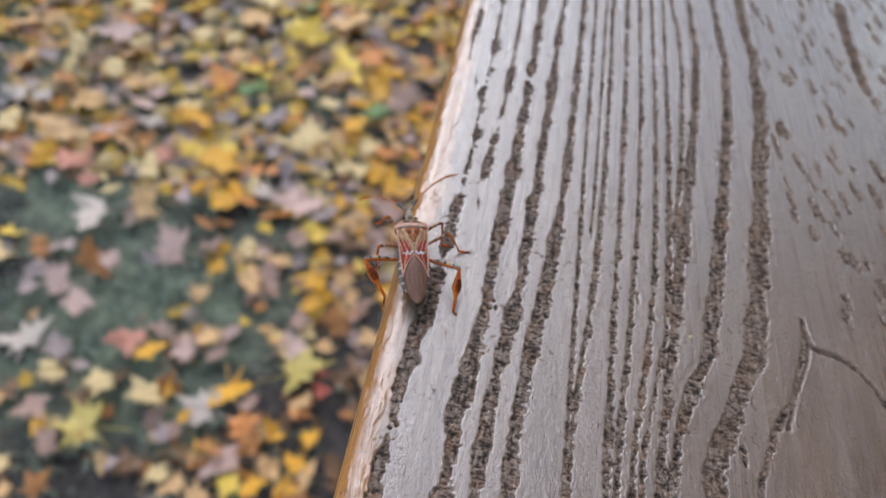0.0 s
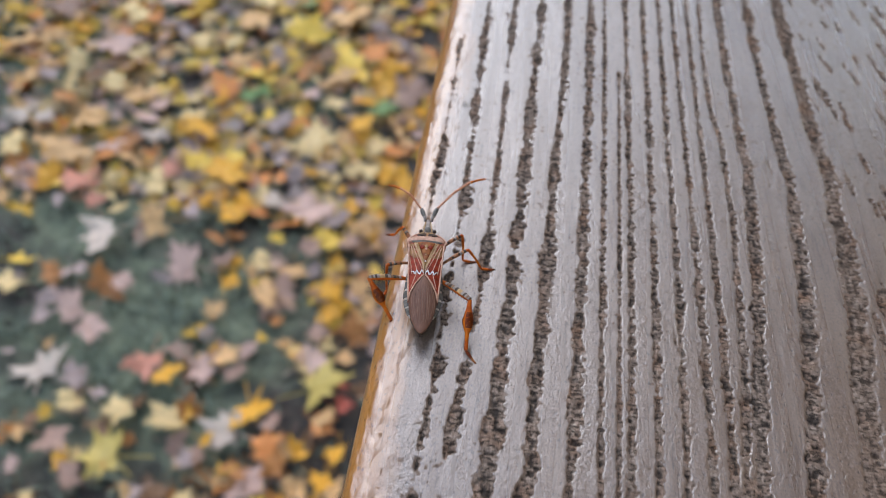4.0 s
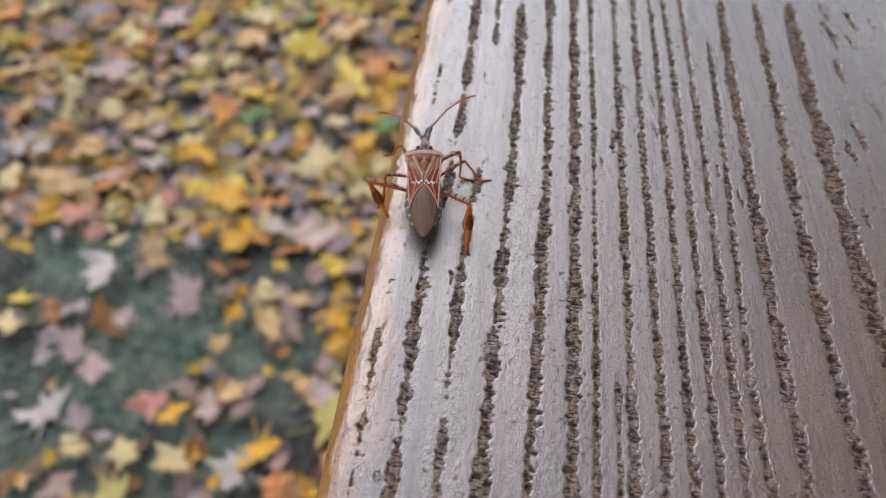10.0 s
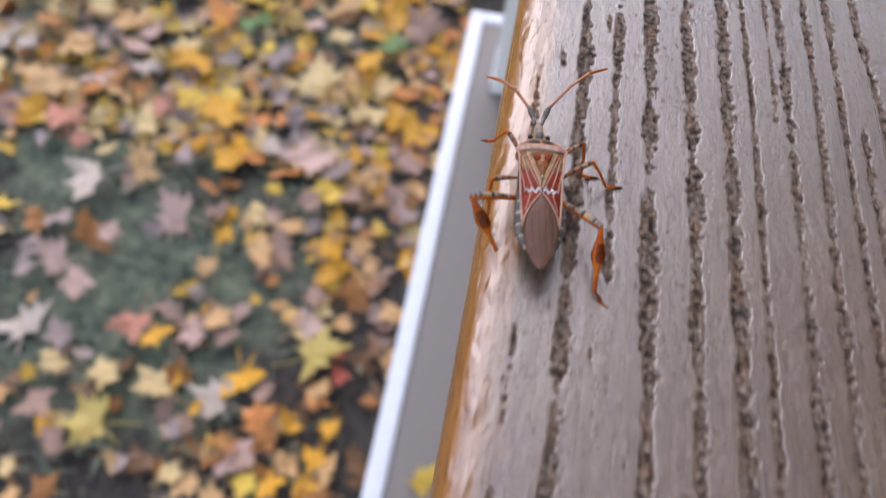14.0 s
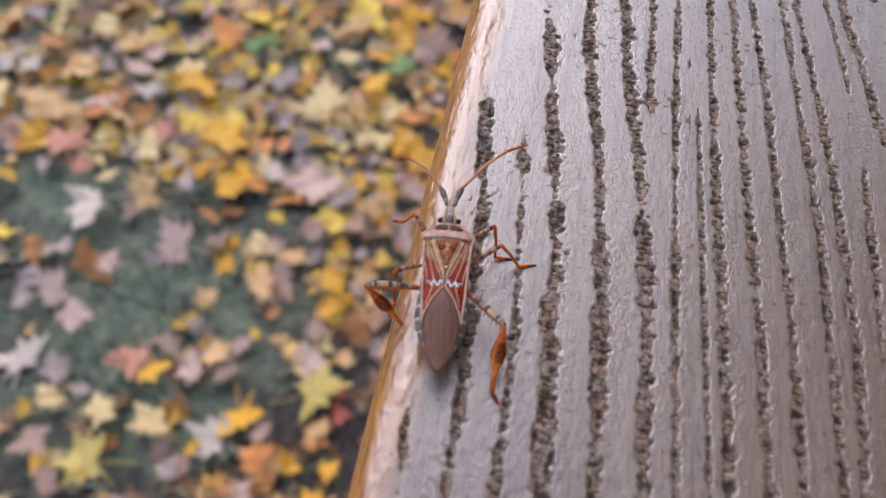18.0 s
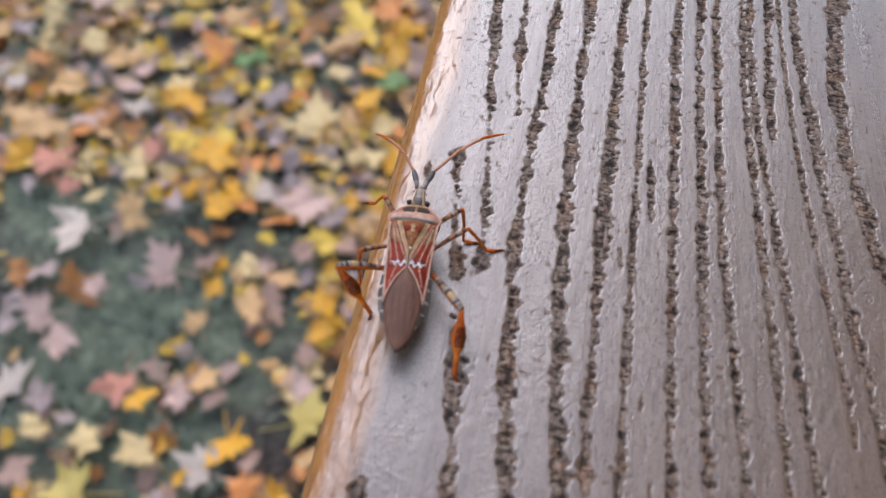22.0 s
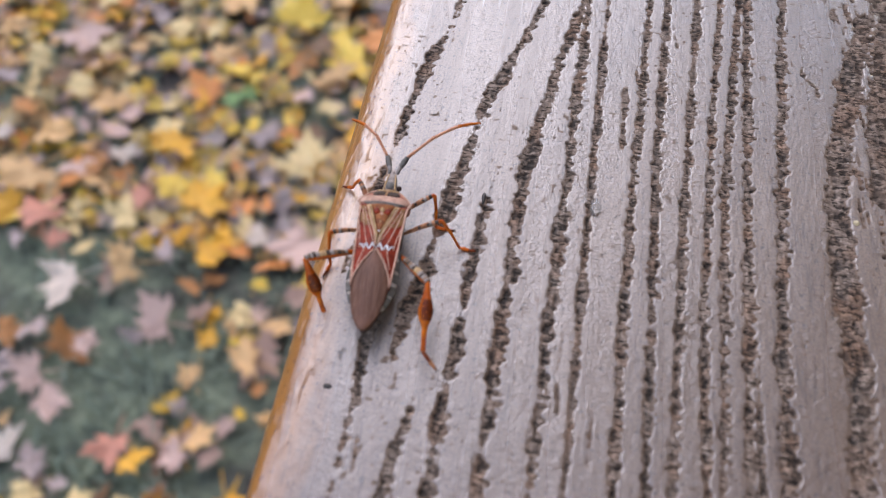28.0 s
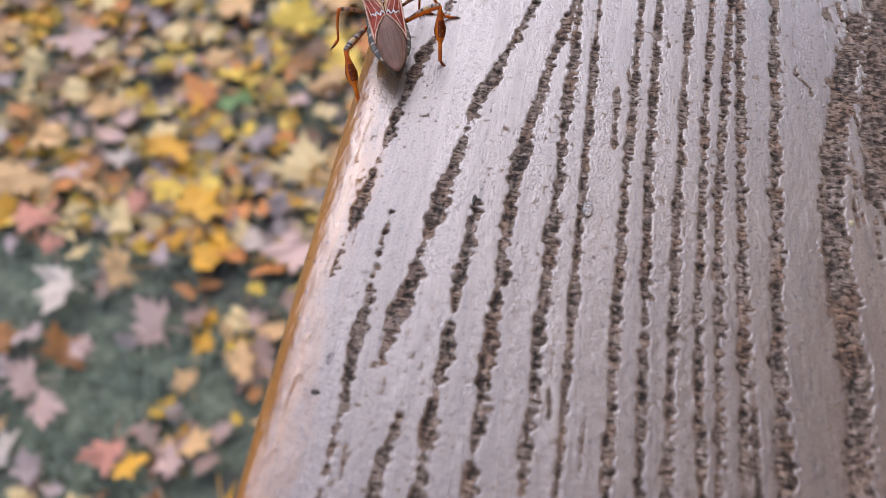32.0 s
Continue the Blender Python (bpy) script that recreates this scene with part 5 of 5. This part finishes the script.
# seconds, then knee and foot joint of a hind leg, in the bug's own millimetres
LEFT_STEPS = [(0, -7.3, -0.6, 4.0, -4.4, -5.1, 1.0), (1, -7.5, 0.2, 3.6, -3.6, -3.4, 0.7), (2, -7.7, 0.1, 2.4, -3.5, -4.3, 1.7), (3, -7.6, -0.1, 3.4, -4.1, -2.0, -1.3), (6, -6.4, -2.7, 3.6, -5.2, -7.6, 0.3), (7, -6.4, -2.4, 4.3, -5.6, -7.5, 1.0), (8, -6.2, -2.7, 4.1, -5.4, -7.7, 0.7), (9, -6.7, -0.3, 5.3, -5.8, -1.7, -0.6), (10, -7.3, 0.5, 4.3, -4.6, -1.9, -0.6), (11, -7.3, 1.0, 4.3, -5.0, -4.2, 1.9), (12, -6.2, -3.2, 1.8, -5.6, -7.5, -2.5), (13, -5.0, -4.1, 3.2, -4.7, -8.7, -0.7), (16, -5.9, -3.4, 3.1, -4.8, -8.8, 0.4), (17, -7.1, -0.4, 4.7, -3.5, -1.6, -0.1), (18, -7.3, -0.6, 4.1, -3.7, -2.1, -0.6), (19, -7.0, -1.0, 4.5, -3.5, -2.6, -0.2), (20, -6.7, -1.6, 4.6, -3.2, -2.5, -0.3), (21, -6.8, -1.5, 4.4, -3.7, -3.2, -0.6), (22, -6.4, -1.4, 5.3, -3.2, -3.4, 0.5), (23, -6.8, -1.0, 4.8, -3.8, -2.8, -0.1), (24, -6.6, -1.3, 5.1, -3.6, -3.5, 0.2), (25, -6.5, -1.5, 4.9, -3.8, -3.5, -0.2), (28, -6.3, -2.2, 4.7, -4.4, -5.2, -0.3), (29, -6.1, -2.5, 4.6, -4.3, -6.0, -0.1), (30, -6.0, -2.2, 5.1, -3.7, -6.4, 1.3), (31, -6.3, -2.0, 4.9, -4.1, -6.1, 1.0), (32, -5.3, -3.8, 3.2, -4.7, -8.3, -0.9)]
RIGHT_STEPS = [(0, 6.5, -2.4, 4.0, 5.6, -7.2, 0.4), (1, 6.9, -1.8, 3.7, 6.7, -6.8, 0.3), (2, 6.0, -3.2, 3.3, 6.1, -8.4, 0.3), (3, 5.9, -3.3, 3.4, 5.4, -8.4, 0.3), (6, 6.5, -2.7, 3.1, 5.2, -7.7, 0.3), (7, 6.7, -2.5, 3.1, 5.0, -7.4, 0.3), (8, 6.0, -3.3, 2.8, 5.3, -8.4, 0.3), (9, 5.7, -3.3, 3.9, 5.4, -8.4, 0.6), (10, 5.9, -3.1, 4.0, 5.5, -7.9, 0.3), (11, 6.2, -2.9, 3.8, 5.9, -7.3, 0.3), (12, 7.0, -0.4, 4.8, 5.9, -4.4, 0.4), (13, 5.1, -1.9, 6.3, 7.3, -4.0, 1.0), (16, 6.7, -1.2, 4.9, 6.1, -5.0, 0.3), (17, 6.0, -3.0, 4.0, 5.7, -6.8, 0.3), (18, 5.8, -3.3, 3.8, 5.2, -8.4, 0.5), (19, 6.5, -2.8, 3.2, 6.3, -7.3, 0.3), (20, 5.4, -3.3, 4.4, 5.3, -8.3, 0.7), (21, 5.0, -3.9, 3.9, 5.0, -9.5, 1.7), (22, 5.5, -3.6, 3.7, 5.5, -8.2, 0.3), (23, 5.6, -3.6, 3.6, 5.7, -8.9, 0.6), (24, 5.4, -3.7, 3.6, 5.9, -9.5, 1.7), (25, 5.5, -3.5, 3.8, 5.7, -9.0, 1.1), (28, 5.4, -3.2, 4.7, 5.7, -8.8, 2.2), (29, 6.0, -2.3, 4.9, 6.2, -5.7, 0.3), (30, 5.6, -3.0, 4.8, 5.5, -7.7, 0.9), (31, 6.0, -2.5, 4.9, 5.8, -6.9, 0.7), (32, 6.2, -1.2, 5.6, 5.6, -4.5, 0.6)]
REACH = {-1: ((-7.0, -0.8, 4.6), (-3.6, -2.8, 0.0), (-6.2, -2.8, 3.8), (-5.3, -8.0, 0.6)), 1: ((6.9, -0.8, 4.9), (6.0, -4.7, 0.4), (5.6, -3.4, 3.8), (5.6, -8.6, 0.6))}
YAW_LEFT = "40 45 40 32 4 2 0 -2 6 6 14 20 12 6 4 2 0 6 6 -4 0 2 0 -2 -4 -8 -4 -2 -2 0 8 6 6"
YAW_RIGHT = "-3 3 -8 -16 2 2 0 -5 -7 -5 4 14 8 4 4 4 8 2 3 6 4 -2 0 0 -2 -7 -4 -3 -3 -2 0 4 4"


def stance(s, steps):
    """The hind leg's knee and foot joint at every half second."""
    set_down = {r[0]: (Vector(r[1:4]), Vector(r[4:7])) for r in (LEFT_STEPS if s < 0 else RIGHT_STEPS)}
    fore_knee, fore_foot, aft_knee, aft_foot = (Vector(v) for v in REACH[s])
    return [set_down.get(k / 2, (fore_knee.lerp(aft_knee, f), fore_foot.lerp(aft_foot, f))) for k, f in enumerate(steps)]


def turned(spot, turn):
    return Matrix.Translation(spot * MM * GROWN) @ turn.to_matrix().to_4x4()


def motions():
    walk(bug, [(t, pose(x * MM, y * MM, RAIL_TOP, 0, 0, a)) for t, x, y, a in BUG_ROWS])
    steps = {-1: [int(v) / 9 for v in LEFT.split()], 1: [int(v) / 9 for v in RIGHT.split()]}
    stances = {s: stance(s, steps[s]) for s in (-1, 1)}
    rest = {s: Vector((s * 5.8, -3.3, 3.8)) for s in (-1, 1)}
    for leg, name, s, base in LEGS:
        rows = []
        for k, f in enumerate(steps[s]):
            if name == "hind_leg":
                rows.append((k / 2, turned(base, (rest[s] - base).rotation_difference(stances[s][k][0] - base))))
            else:
                turn = (26 if s > 0 else 9) * (f - 0.85) if name == "fore_leg" else 28 * (0.3 - steps[-s][k])
                rows.append((k / 2, pose(*(base * MM * GROWN), 0, 0, s * turn)))
        walk(leg, rows)
    for piece, s, base, hinge, joint in TIBIAE:
        rows = []
        for k, (knee, foot) in enumerate(stances[s]):
            thigh = hinge.rotation_difference(knee - base)
            rows.append((k / 2, turned(hinge, (joint - hinge).rotation_difference(thigh.inverted() @ (foot - knee)))))
        walk(piece, rows)
    for feeler, s, root in ANTENNAE:
        sway = [float(v) for v in (YAW_LEFT if s < 0 else YAW_RIGHT).split()]
        walk(feeler, [(float(k), pose(*(root * MM * GROWN), 0, 0, a)) for k, a in enumerate(sway)])


motions()
